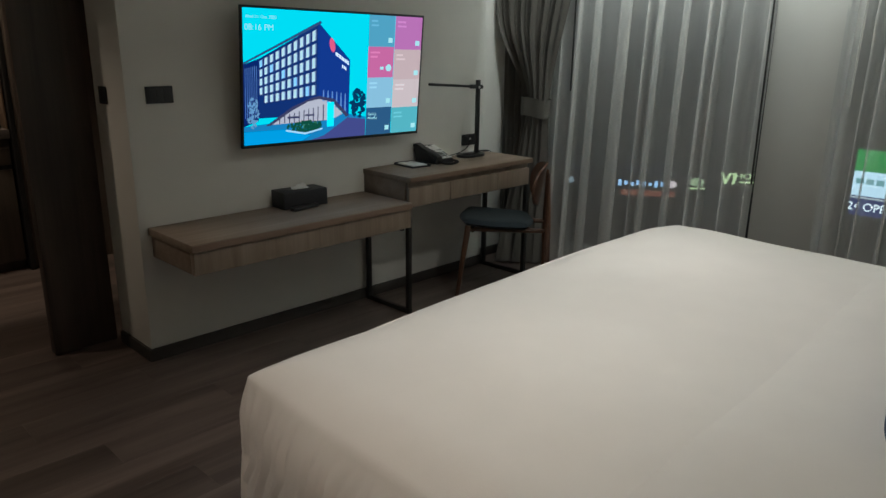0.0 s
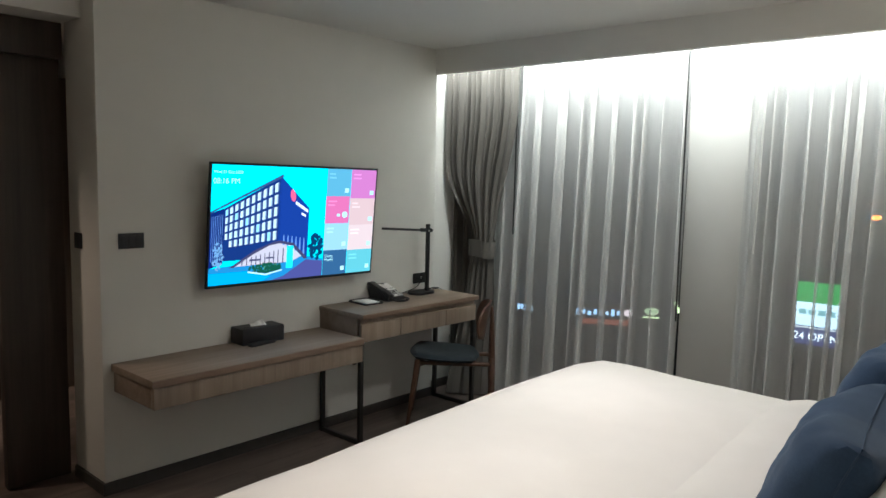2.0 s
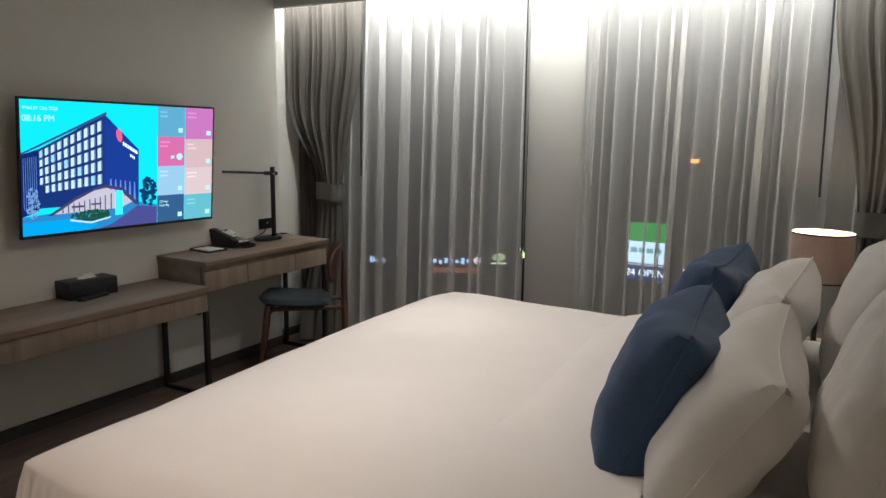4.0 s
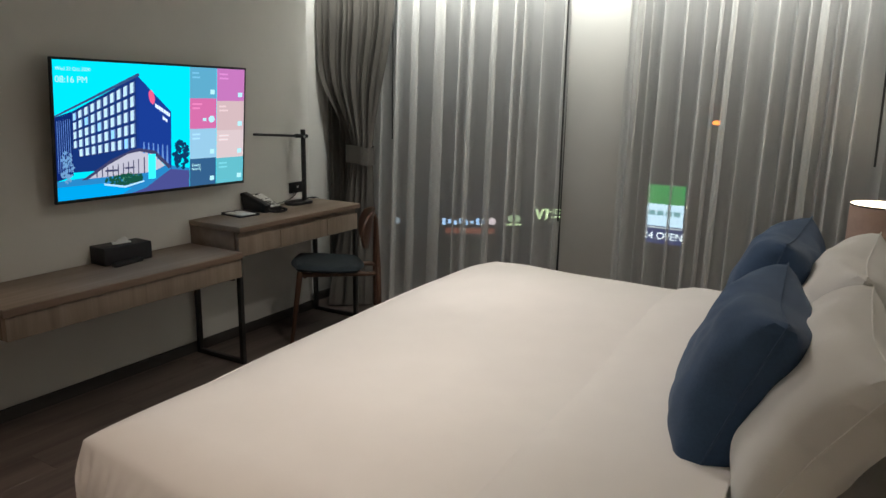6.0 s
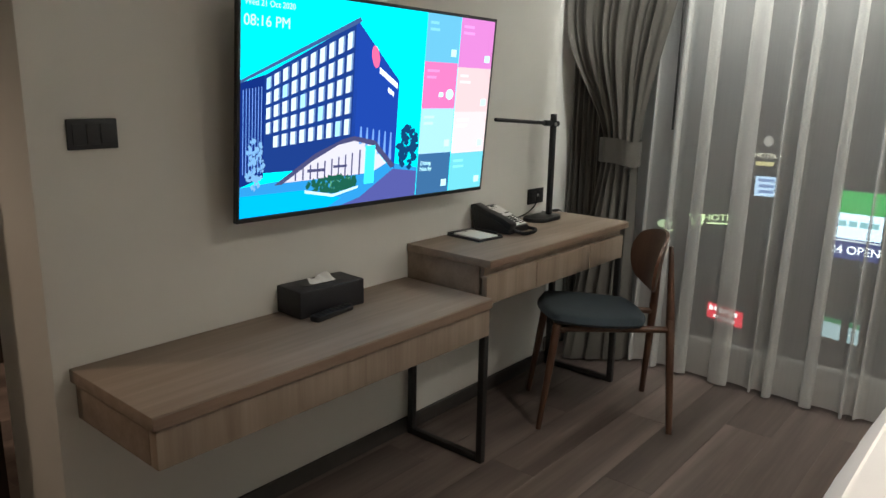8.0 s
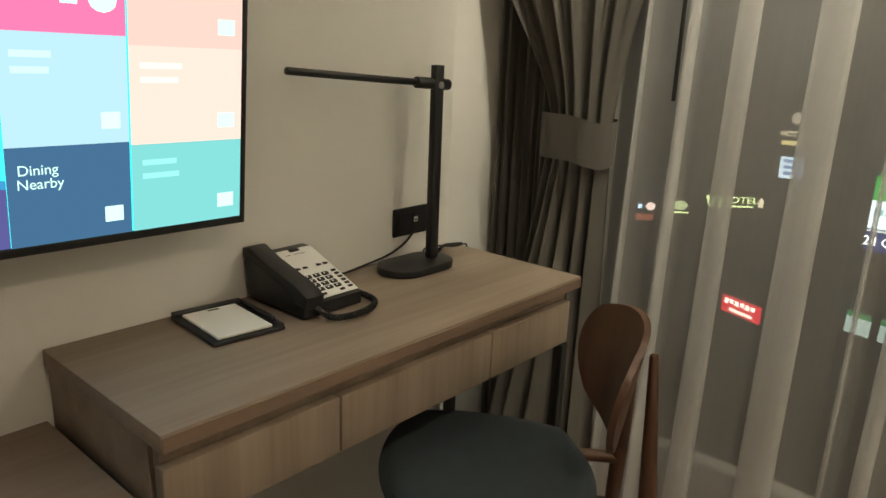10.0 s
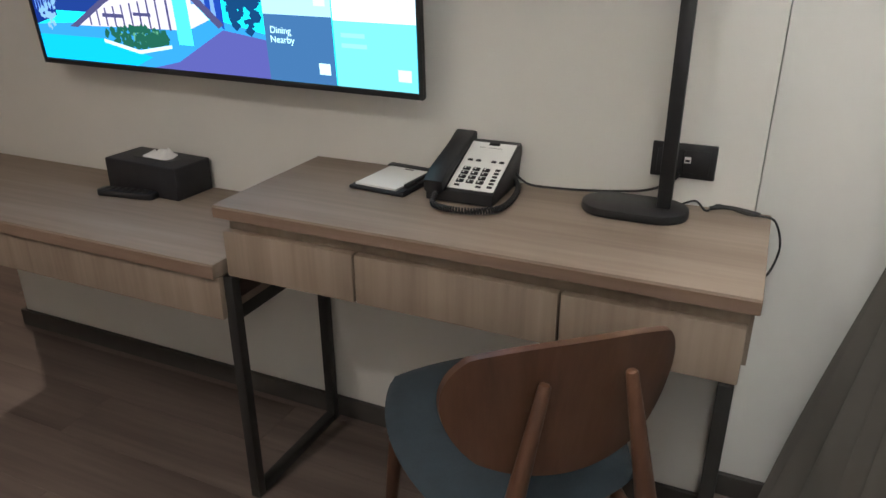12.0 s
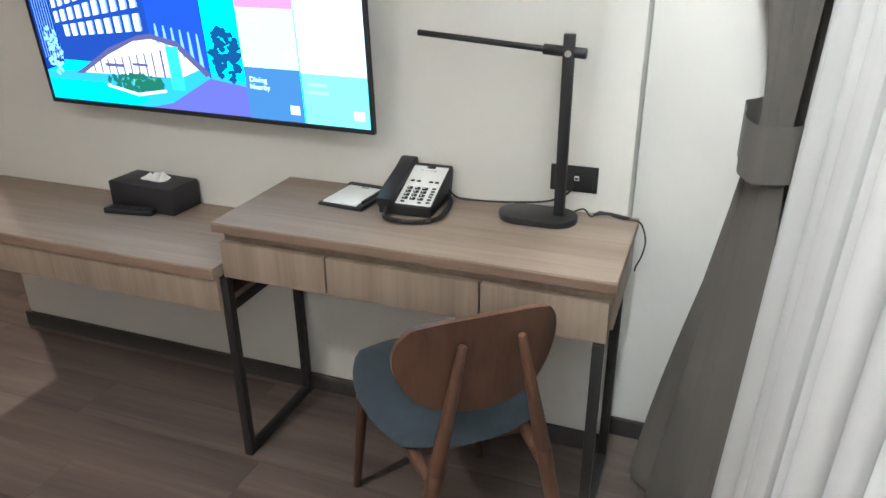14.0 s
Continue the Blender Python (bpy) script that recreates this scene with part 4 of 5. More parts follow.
for k, (u0, v0, u1, v1, c) in enumerate(tiles):
    part("menu_tile", poly(rect(u0, v0, u1, v1), 0.0034), glow("screen_tile", c), screen, smooth=False, local=True)
    if k != 2:
        part("menu_icon", poly(rect(u1 - 0.032, v1 - 0.075, u1 - 0.010, v1 - 0.035), 0.0038), M_TVTEXT, screen, smooth=False, local=True)
    if k != 6:
        caption = glow("screen_caption", [0.04 + 1.2 * w_ for w_ in c])
        for q in (rect(u0 + 0.012, v0 + 0.04, u0 + 0.045 + 0.008 * (k % 3), v0 + 0.055), rect(u0 + 0.012, v0 + 0.075, u0 + 0.05 + 0.006 * (k % 2), v0 + 0.09)):
            part("menu_caption", poly(q, 0.0038), caption, screen, smooth=False, local=True)
poly([(0.835 + 0.016 * math.cos(a / 2), 0.43 + 0.030 * math.sin(a / 2)) for a in range(13)], 0.0038, bml)
poly(rect(0.79, 0.42, 0.808, 0.445), 0.0038, bml)
part("menu_icon", bml, M_TVTEXT, screen, smooth=False, local=True)
for txt, size, u, v in (("08:16 PM", 0.040, 0.105, 0.135), ("Wed 21 Oct 2020", 0.022, 0.115, 0.06), ("Dining", 0.021, 0.757, 0.820), ("Nearby", 0.021, 0.759, 0.853)):
    x, y, z = scr(u, v, 0.0039)
    part("screen_lettering", lettering(txt, size, pose(x, y, z, 90, 0, 90), 0.0002), M_TVTEXT, screen, smooth=False, local=True)

# ---- small things on the wall ----


def wall_plate(name, axis, c, w, h, label, gangs, socket=False):
    """A dark plate with rockers, proud of the wall; axis is the way it faces."""
    x, y, z = c
    ob = thing(name, x, y, z, label, "socket" if socket else "switch")

    def put(n, u0, u1, v0, v1, lo, hi, mat, bev, par):
        if axis == "x":
            return part(n, box(x + lo, x + hi, y + u0, y + u1, z + v0, z + v1, bev), mat, par)
        return part(n, box(x + u0, x + u1, y - hi, y - lo, z + v0, z + v1, bev), mat, par)
    put("plate", -w / 2, w / 2, -h / 2, h / 2, 0.0005, 0.009, M_BLACK, 0.002, ob)
    gw = (w - 0.02) / gangs
    for k in range(gangs):
        put("rocker", -w / 2 + 0.010 + gw * k + 0.001, -w / 2 + 0.010 + gw * (k + 1) - 0.001, -h / 2 + 0.011, h / 2 - 0.011, 0.0092, 0.012, M_BLACK, 0.0012, ob)
    if socket:
        put("usb_port", 0.002, 0.014, -0.002, 0.010, 0.0122, 0.0128, M_PAPER, 0, ob)
        put("usb_slot", 0.004, 0.012, 0.000, 0.005, 0.0130, 0.0133, M_BLACK, 0, ob)
    return ob


wall_plate("light_switch", "x", (WX, 2.845, 1.193), 0.120, 0.072, "dark three-gang light switch on the painted wall", 3)
wall_plate("light_switch", "y", (-3.01, 2.70, 1.185), 0.075, 0.075, "dark single light switch on the wall end", 1)
wall_plate("wall_socket", "x", (WX, 4.803, 0.838), 0.121, 0.068, "dark wall socket plate with a small charging port", 2, True)

# ---- on the desk ----
DZ = 0.7505
dl = thing("desk_lamp", -2.70, 4.73, DZ, "slim black desk lamp with a straight swing arm", "lamp")


def stadium(cx, cy, half, r, n=12):
    return [(cx + r * math.sin(a), cy + half + r * math.cos(a)) for a in [radians(90 - 180 * i / n) for i in range(n + 1)]] + \
           [(cx - r * math.sin(a), cy - half - r * math.cos(a)) for a in [radians(90 - 180 * i / n) for i in range(n + 1)]]


part("base", slab(stadium(-2.700, 4.732, 0.043, 0.058), "z", DZ, DZ + 0.017, 0.003), M_BLACK, dl)
part("pole", box(-2.709, -2.691, 4.773, 4.799, DZ + 0.017, 1.207, 0.002), M_BLACK, dl)
part("hinge_sleeve", rod((-2.703, 4.826, 1.164), (-2.707, 4.725, 1.170), 0.0125, None, 20, bevel=0.002), M_BLACK, dl)
part("arm", rod((-2.707, 4.725, 1.170), (-2.732, 4.402, 1.191), 0.0075, None, 16, bevel=0.002), M_BLACK, dl)
part("screw", rod((-2.690, 4.786, 1.164), (-2.686, 4.786, 1.164), 0.0075, None, 16), M_METAL, dl, "small bright screw")
solo("lamp_cord", tube([(-2.74, 4.80, DZ + 0.006), (-2.765, 4.835, DZ + 0.016), (-2.742, 4.86, DZ + 0.007), (-2.765, 4.88, DZ + 0.014), (-2.755, 4.93, DZ + 0.006), (-2.752, 4.972, DZ + 0.006), (-2.757, 4.988, DZ - 0.012), (-2.755, 4.998, DZ - 0.05), (-2.753, 4.992, DZ - 0.09), (-2.756, 4.981, DZ - 0.12), (-2.76, 4.979, DZ - 0.135)], 0.0022), M_BLACK, "thin black lamp cord bundled on the desk", "cable")
solo("tied_cord", tube([(-2.745, 4.865, DZ + 0.012), (-2.757, 4.90, DZ + 0.014), (-2.75, 4.955, DZ + 0.010)], 0.0042), M_BLACK, "tied-up bundle of black cord on the desk", "cable")
solo("phone_cord", tube([(-2.745, 4.462, DZ + 0.045), (-2.75, 4.50, DZ + 0.012), (-2.762, 4.56, DZ + 0.006), (-2.776, 4.64, DZ + 0.007), (-2.780, 4.73, DZ + 0.018), (-2.778, 4.78, DZ + 0.040), (-2.775, 4.80, DZ + 0.062)], 0.0026), M_BLACK, "black telephone line running to the socket", "cable")

# telephone: local x width, y away from the user, z up
ph = thing("telephone", 0, 0, 0, "black hotel desk telephone with a white keypad panel", "telephone")
prof = [(-0.105, 0.004), (-0.105, 0.030), (0.075, 0.098), (0.100, 0.098), (0.108, 0.080), (0.085, 0.004)]
part("body", slab(prof, "x", -0.085, 0.085, 0.004), M_BLACK, ph, local=True)
tilt = math.degrees(math.atan2(0.068, 0.18))
fm = pose(0.0, -0.105, 0.030, tilt, 0, 0)


def on_face(x0, x1, y0, y1, h0, h1, bev=0.0):
    b = box(x0, x1, y0, y1, h0, h1, bev)
    b.transform(fm)
    return b


panel = part("keypad_panel", on_face(-0.034, 0.082, 0.010, 0.190, 0.0002, 0.0022, 0.0008), M_PAPER, ph, "white printed keypad panel", local=True)
part("panel_clip", on_face(0.012, 0.040, 0.178, 0.187, 0.0024, 0.005, 0.001), M_BLACK, panel, local=True)
kx = (-0.019, 0.006, 0.031)
for r in range(4):
    for c in range(3):
        part("key", on_face(kx[c], kx[c] + 0.018, 0.030 + 0.0155 * r, 0.0405 + 0.0155 * r, 0.0024, 0.0055, 0.001), M_BLACK, panel, local=True)
for r in range(6):
    part("key", on_face(0.062, 0.0745, 0.020 + 0.0125 * r, 0.0265 + 0.0125 * r, 0.0024, 0.005, 0.001), M_BLACK, panel, local=True)
for x in (-0.019, 0.035):
    part("key", on_face(x, x + 0.013, 0.017, 0.023, 0.0024, 0.005, 0.001), M_BLACK, panel, local=True)
for x in (-0.020, 0.001, 0.041, 0.061):
    part("key", on_face(x, x + 0.013, 0.112, 0.1175, 0.0024, 0.005, 0.001), M_BLACK, panel, local=True)
    part("key_caption", on_face(x + 0.002, x + 0.010, 0.1195, 0.1215, 0.0023, 0.0025), M_BLACK, panel, local=True)
for r in range(4):
    for c in range(3):
        part("key_caption", on_face(kx[c] + 0.004, kx[c] + 0.008, 0.033 + 0.0155 * r, 0.038 + 0.0155 * r, 0.0056, 0.0058), M_PAPER, panel, local=True)
part("printed_line", on_face(-0.008, 0.006, 0.168, 0.1695, 0.0023, 0.0025), M_SKIRT, panel, local=True)
part("printed_line", on_face(0.014, 0.050, 0.168, 0.1690, 0.0023, 0.0025), M_SKIRT, panel, local=True)
hs = [(-0.112, 0.024), (-0.118, 0.052), (-0.08, 0.070), (0.03, 0.100), (0.085, 0.121), (0.110, 0.114), (0.110, 0.094), (0.08, 0.088), (0.03, 0.078), (-0.06, 0.046), (-0.08, 0.030)]
part("handset", slab(hs, "x", -0.088, -0.036, 0.007), M_BLACK, ph, local=True)
coil = []
path = [Vector(p) for p in ((-0.055, -0.112, 0.022), (-0.045, -0.150, 0.012), (0.0, -0.165, 0.010), (0.06, -0.158, 0.010), (0.105, -0.125, 0.010), (0.115, -0.06, 0.010), (0.105, 0.02, 0.012), (0.088, 0.05, 0.02))]
dense = []
for i in range(len(path) - 1):
    p0, p1, p2, p3 = path[max(i - 1, 0)], path[i], path[i + 1], path[min(i + 2, len(path) - 1)]
    for k in range(60):
        t = k / 60
        dense.append(0.5 * ((2 * p1) + (p2 - p0) * t + (2 * p0 - 5 * p1 + 4 * p2 - p3) * t * t + (3 * p1 - p0 - 3 * p2 + p3) * t ** 3))
for i, p in enumerate(dense[:-1]):
    d = (dense[i + 1] - p).normalized()
    q = d.to_track_quat("Z", "Y")
    a = i * 0.95
    coil.append(p + q @ Vector((0.0055 * math.cos(a), 0.0055 * math.sin(a), 0)))
part("coiled_cord", tube(coil, 0.0026, 5, steps=1), M_BLACK, ph, local=True)
ph.matrix_world = pose(-2.693, 4.405, DZ, 0, 0, 91) @ Matrix.Diagonal((0.84, 0.87, 0.9, 1))

# memo pad in its holder
mp_ = thing("memo_pad", 0, 0, 0, "white notepad in a black leatherette holder", "notepad")
hold = part("holder", box(-0.068, 0.068, -0.085, 0.085, 0.0, 0.008, 0.003), M_LEATHER, mp_, local=True)
part("paper_block", box(-0.056, 0.046, -0.077, 0.060, 0.0085, 0.013, 0.0006), M_PAPER, mp_, "blank white paper block", local=True)
part("top_strip", box(-0.067, 0.067, 0.063, 0.084, 0.0085, 0.014, 0.002), M_LEATHER, hold, local=True)
part("side_strip", box(0.050, 0.067, -0.084, 0.062, 0.0085, 0.012, 0.002), M_LEATHER, hold, local=True)
part("printed_mark", box(-0.012, 0.010, 0.048, 0.054, 0.0132, 0.0134), M_SKIRT, mp_, local=True)
part("pen", rod((0.058, -0.06, 0.017), (0.058, 0.05, 0.017), 0.0045, 0.004, 12, bevel=0.001), M_BLACK, mp_, "slim black pen", local=True)
mp_.matrix_world = pose(-2.683, 4.228, DZ, 0, 0, 90 - 5)

# ---- on the low shelf ----
tb = thing("tissue_box", 0, 0, 0, "black leatherette tissue box with a white tissue", "tissue box")
part("box_body", box(-0.125, 0.125, -0.062, 0.062, 0.0, 0.085, 0.004, 3), M_LEATHER, tb, local=True)
part("slot_rim", slab(stadium(0, 0, 0.055, 0.022), "z", 0.0852, 0.0862), M_BLACK, tb, local=True).matrix_local = pose(0, 0, 0, 0, 0, 90)


def tissue(u, v):
    a, b = 2 * u - 1, 2 * v - 1
    hgt = 0.030 * v * (0.30 + 0.35 * (a + 1)) * (1 - max(0.0, a - 0.65) * 2.2)
    return (0.052 * a * (1 - 0.15 * v) + 0.010 * v, -0.020 + 0.040 * v + 0.006 * math.sin(6 * a + 1) * v, 0.084 + hgt + 0.003 * math.sin(9 * a + 4 * v) * v)


part("tissue", sheet(24, 12, tissue), M_TISSUE, tb, "white paper tissue", local=True)
tb.matrix_world = pose(-2.725, 3.492, SZ + 0.0005, 0, 0, 90 - 3)

rc = thing("remote_control", 0, 0, 0, "slim black television remote lying on the shelf", "remote control")
body = slab(rounded(-0.085, 0.085, -0.020, 0.020, 0.012), "z", 0.0, 0.017, 0.004)
part("case", body, M_BLACK, rc, local=True)
for i in range(7):
    for j in range(3):
        part("button", box(-0.070 + 0.020 * i, -0.058 + 0.020 * i, -0.014 + 0.010 * j, -0.008 + 0.010 * j, 0.0172, 0.0187, 0.0006), M_SKIRT, rc, local=True)
rc.matrix_world = pose(-2.640, 3.462, SZ + 0.0005, 0, 0, 90 + 8)

# ---- minibar in the corridor ----
mb = thing("minibar_cabinet", -4.9, 2.3, 0, "dark walnut minibar cabinet with a stone counter", "cabinet")
part("body", box(-5.24, -4.68, 1.2, 2.735, 0.06, 0.83, 0.003), M_CABINET, mb)
part("plinth", box(-5.24, -4.72, 1.2, 2.735, 0, 0.058), M_DARKWOOD, mb)
for k in range(3):
    y1 = 2.73 - 0.51 * k
    d = part("door", box(-4.678, -4.66, y1 - 0.505, y1, 0.075, 0.645, 0.002), M_CABINET, mb)
    part("drawer_front", box(-4.678, -4.66, y1 - 0.505, y1, 0.672, 0.772, 0.002), M_CABINET, mb)
part("finger_gap", box(-4.679, -4.672, 1.2, 2.735, 0.646, 0.671), M_BLACK, mb)
solo("counter", box(-5.24, -4.645, 1.2, 2.738, 0.832, 0.888, 0.003), M_COUNTER, "dark stone counter over the minibar cabinet", "counter")
bp = thing("back_panel", -5.2, 2.3, 0.9, "warm oak veneer panel lit by a spotlight", "wall panel")
for k in range(4):
    y1 = 2.735 - 0.40 * k
    part("panel_board", box(-5.24, -5.06, y1 - 0.397, y1, 0.890, 2.06, 0.002), M_BACKING, bp)
part("side_board", box(-5.058, -4.66, 2.727, 2.737, 0.890, 2.06, 0.001), M_BACKING, bp)
solo("overhead_cabinet", box(-5.24, -4.95, 1.2, 2.735, 2.065, 2.355, 0.004), M_WALL, "painted box-out above the minibar", "bulkhead", "structure")
wd = thing("wardrobe", -4.9, 3.1, 0, "tall dark wood wardrobe with black edge trim", "wardrobe")
part("body", box(-5.24, -4.66, 2.775, 3.44, 0.0, 2.12, 0.003), M_CABINET, wd)
part("edge_trim", box(-5.24, -4.63, 2.745, 2.773, 0.0, 2.12, 0.002), M_STEEL, wd, "black metal edge")
part("door", box(-4.658, -4.64, 2.776, 3.10, 0.05, 1.72, 0.002), M_CABINET, wd)
part("upper_door", box(-4.658, -4.64, 2.776, 3.10, 1.735, 2.11, 0.002), M_CABINET, wd)
TX, TZ = -4.885, 0.8885
tray = thing("serving_tray", TX, 2.52, TZ, "dark tray for cups and sachets on the counter", "tray")
part("tray_base", box(TX - 0.14, TX + 0.14, 2.36, 2.71, TZ, TZ + 0.008, 0.002), M_BLACK, tray)
for a in ((TX - 0.14, TX - 0.132, 2.36, 2.70), (TX + 0.132, TX + 0.14, 2.36, 2.70), (TX - 0.132, TX + 0.132, 2.36, 2.368), (TX - 0.132, TX + 0.132, 2.692, 2.70)):
    part("tray_rim", box(*a, TZ + 0.008, TZ + 0.024, 0.001), M_BLACK, tray)


def cup(x, y, z):
    c = thing("cup", 0, 0, 0, "white ceramic cup on the minibar tray", "cup", "cups")
    prof_ = [(1.05 * a_, 1.05 * b_) for a_, b_ in [(0.026, 0.0), (0.034, 0.006), (0.040, 0.045), (0.042, 0.085), (0.039, 0.085), (0.036, 0.04), (0.0, 0.012)]]
    n = 28
    bm = bmesh.new()
    rings = [[bm.verts.new((r * math.cos(2 * math.pi * k / n), r * math.sin(2 * math.pi * k / n), h)) for k in range(n)] for r, h in prof_[:-1]]
    for a, b in zip(rings, rings[1:]):
        for k in range(n):
            bm.faces.new((a[k], a[(k + 1) % n], b[(k + 1) % n], b[k]))
    bm.faces.new(rings[0][::-1])
    bm.faces.new(rings[-1])
    part("body", bm, M_CERAMIC, c, local=True)
    part("handle", tube([(0.041, 0, 0.074), (0.069, 0, 0.070), (0.071, 0, 0.037), (0.038, 0, 0.027)], 0.006), M_CERAMIC, c, local=True)
    c.matrix_world = pose(x, y, z, 0, 0, 50)
    return c


c0 = cup(TX + 0.06, 2.425, TZ + 0.009)
copy_thing(c0, pose(TX + 0.06, 2.53, TZ + 0.009, 0, 0, 50))
for yn in (2.465, 2.57):
    nap = slab([(-0.036, 0), (0.036, 0), (0.040, 0.135), (0.018, 0.122), (0.0, 0.112), (-0.018, 0.122), (-0.040, 0.135)], "y", -0.022, 0.022, 0.004)
    nap.transform(pose(TX - 0.045, yn, TZ + 0.009, 0, 0, 78))
    solo("folded_napkin", nap, M_PAPER, "white folded paper napkin standing on the tray", "napkin", group="napkins")
for k in range(6):
    y = 2.565 + 0.018 * k
    s = box(-0.004, 0.004, -0.030, 0.030, 0, 0.055, 0.002)
    s.transform(pose(-4.692 - 0.012 * (k % 2), y + 0.03, TZ + 0.009, 0, -20, 65 + 9 * (k % 3)))
    solo("sachet", s, (M_PAPER, M_CERAMIC, M_BLUE)[k % 3], "small paper sugar and coffee sachet", "sachet", group="sachets")
kt = thing("kettle", -4.97, 2.66, TZ, "brushed steel electric kettle with black handle", "kettle")
part("jug", rod((-4.775, 2.650, TZ + 0.02), (-4.775, 2.650, TZ + 0.155), 0.075, 0.055, 32, bevel=0.006), M_METAL, kt)
part("kettle_base", rod((-4.775, 2.650, TZ), (-4.775, 2.650, TZ + 0.019), 0.080, None, 32, bevel=0.003), M_BLACK, kt)
part("handle", tube([(-4.785, 2.595, TZ + 0.145), (-4.795, 2.571, TZ + 0.14), (-4.795, 2.568, TZ + 0.08), (-4.782, 2.593, TZ + 0.03)], 0.010), M_BLACK, kt)
part("lid", rod((-4.775, 2.650, TZ + 0.156), (-4.775, 2.650, TZ + 0.17), 0.054, 0.045, 32, bevel=0.003), M_BLACK, kt)
M_LABEL = base_mat("blue_label", (0.03, 0.08, 0.30), 0.4)
bt = thing("water_bottle", -4.92, 2.25, TZ, "clear plastic water bottle with a blue label", "bottle", "water bottles")
part("bottle_body", rod((-4.92, 2.25, TZ), (-4.92, 2.25, TZ + 0.16), 0.032, 0.031, 24, bevel=0.006), M_GLASS, bt)
part("label_band", rod((-4.92, 2.25, TZ + 0.06), (-4.92, 2.25, TZ + 0.10), 0.0328, None, 24), M_LABEL, bt, "blue label")
part("neck", rod((-4.92, 2.25, TZ + 0.16), (-4.92, 2.25, TZ + 0.20), 0.028, 0.012, 24), M_GLASS, bt)
part("cap", rod((-4.92, 2.25, TZ + 0.20), (-4.92, 2.25, TZ + 0.215), 0.014, None, 20), M_CERAMIC, bt)
copy_thing(bt, pose(-4.93, 2.322, TZ))
solo("menu_card", box(-4.738, -4.665, 2.475, 2.70, TZ, TZ + 0.004, 0.001), base_mat("red_card", (0.26, 0.035, 0.03), 0.45), "dark red menu card lying on the counter", "card")
solo("paper_card", box(-4.74, -4.67, 2.33, 2.46, TZ, TZ + 0.002), M_PAPER, "white card lying on the counter", "card")

# ---- the street outside, at night ----
GZ = -9.0
solo("ground", box(-260, 260, 6.5, 700, GZ - 0.3, GZ), M_ASPHALT, "dark asphalt street and lots below", "ground", "structure", smooth=False)
OUT = 20.0


def far_building(x0, x1, y0, y1, h, floors, cols, label):
    b = thing("building", (x0 + x1) / 2, y0, GZ, label, "building")
    part("wall", box(x0, x1, y0, y1, GZ, GZ + h), M_CITY, b, smooth=False)
    part("roof", box(x0 - 0.2, x1 + 0.2, y0 - 0.2, y1 + 0.2, GZ + h, GZ + h + 0.4), M_CITY, b, smooth=False)
    for r in range(floors):
        for c in range(cols):
            a = x0 + (x1 - x0) * (c + 0.25) / cols
            e = x0 + (x1 - x0) * (c + 0.75) / cols
            z = GZ + 1.0 + (h - 1.2) * r / floors
            part("window", box(a, e, y0 - 0.06, y0 - 0.002, z, z + 1.4), M_FRAME, b, smooth=False)


far_building(-24, -9, 26, 40, 8.5, 2, 6, "low dark shop building across the street")
far_building(-7.5, 6, 30, 44, 7.6, 2, 5, "low dark commercial building across the street")


def sign_box(name, x, z, w, h, colour, k, label, y=20.0, legs=True):
    s = thing(name, x, y, z - h / 2, label, "sign")
    part("housing", box(x - w / 2 - 0.03, x + w / 2 + 0.03, y + 0.02, y + 0.25, z - h / 2 - 0.03, z + h / 2 + 0.03), M_FRAME, s, smooth=False)
    part("face", box(x - w / 2, x + w / 2, y, y + 0.018, z - h / 2, z + h / 2), glow_mat("sign_glow", colour, k), s, smooth=False)
    if legs:
        part("post", rod((x, y + 0.13, GZ), (x, y + 0.13, z - h / 2 - 0.03), 0.08), M_FRAME, s)
    return s


W = (0.85, 0.93, 1.0)
# convenience store pylon
px, pz = -4.10, -1.59
g = sign_box("pylon_sign", px, pz, 0.94, 1.53, (0.03, 0.07, 0.35), 0.8, "tall lit green, white and blue shop pylon sign")
part("green_field", box(px - 0.47, px + 0.47, OUT - 0.02, OUT - 0.002, pz + 0.27, pz + 0.765), glow_mat("sign_green", (0.02, 0.40, 0.07), 1.5), g, smooth=False)
part("white_field", box(px - 0.47, px + 0.47, OUT - 0.02, OUT - 0.002, pz - 0.30, pz + 0.268), glow_mat("sign_white", (0.62, 0.82, 1.0), 2.6), g, smooth=False)
for k in range(4):
    part("lettering_bar", box(px - 0.40 + 0.21 * k, px - 0.24 + 0.21 * k, OUT - 0.04, OUT - 0.022, pz - 0.02, pz + 0.10), glow_mat("sign_bar", (0.25, 0.55, 0.6), 1.6), g, smooth=False)
part("white_line", box(px - 0.47, px + 0.47, OUT - 0.02, OUT - 0.002, pz - 0.36, pz - 0.33), glow_mat("sign_line", W, 1.5), g, smooth=False)
part("lettering", lettering("24 OPEN", 0.26, pose(px, OUT - 0.03, pz - 0.56, 90, 0, 0), 0.01), glow_mat("sign_text_white", W, 3.0), g, smooth=False)
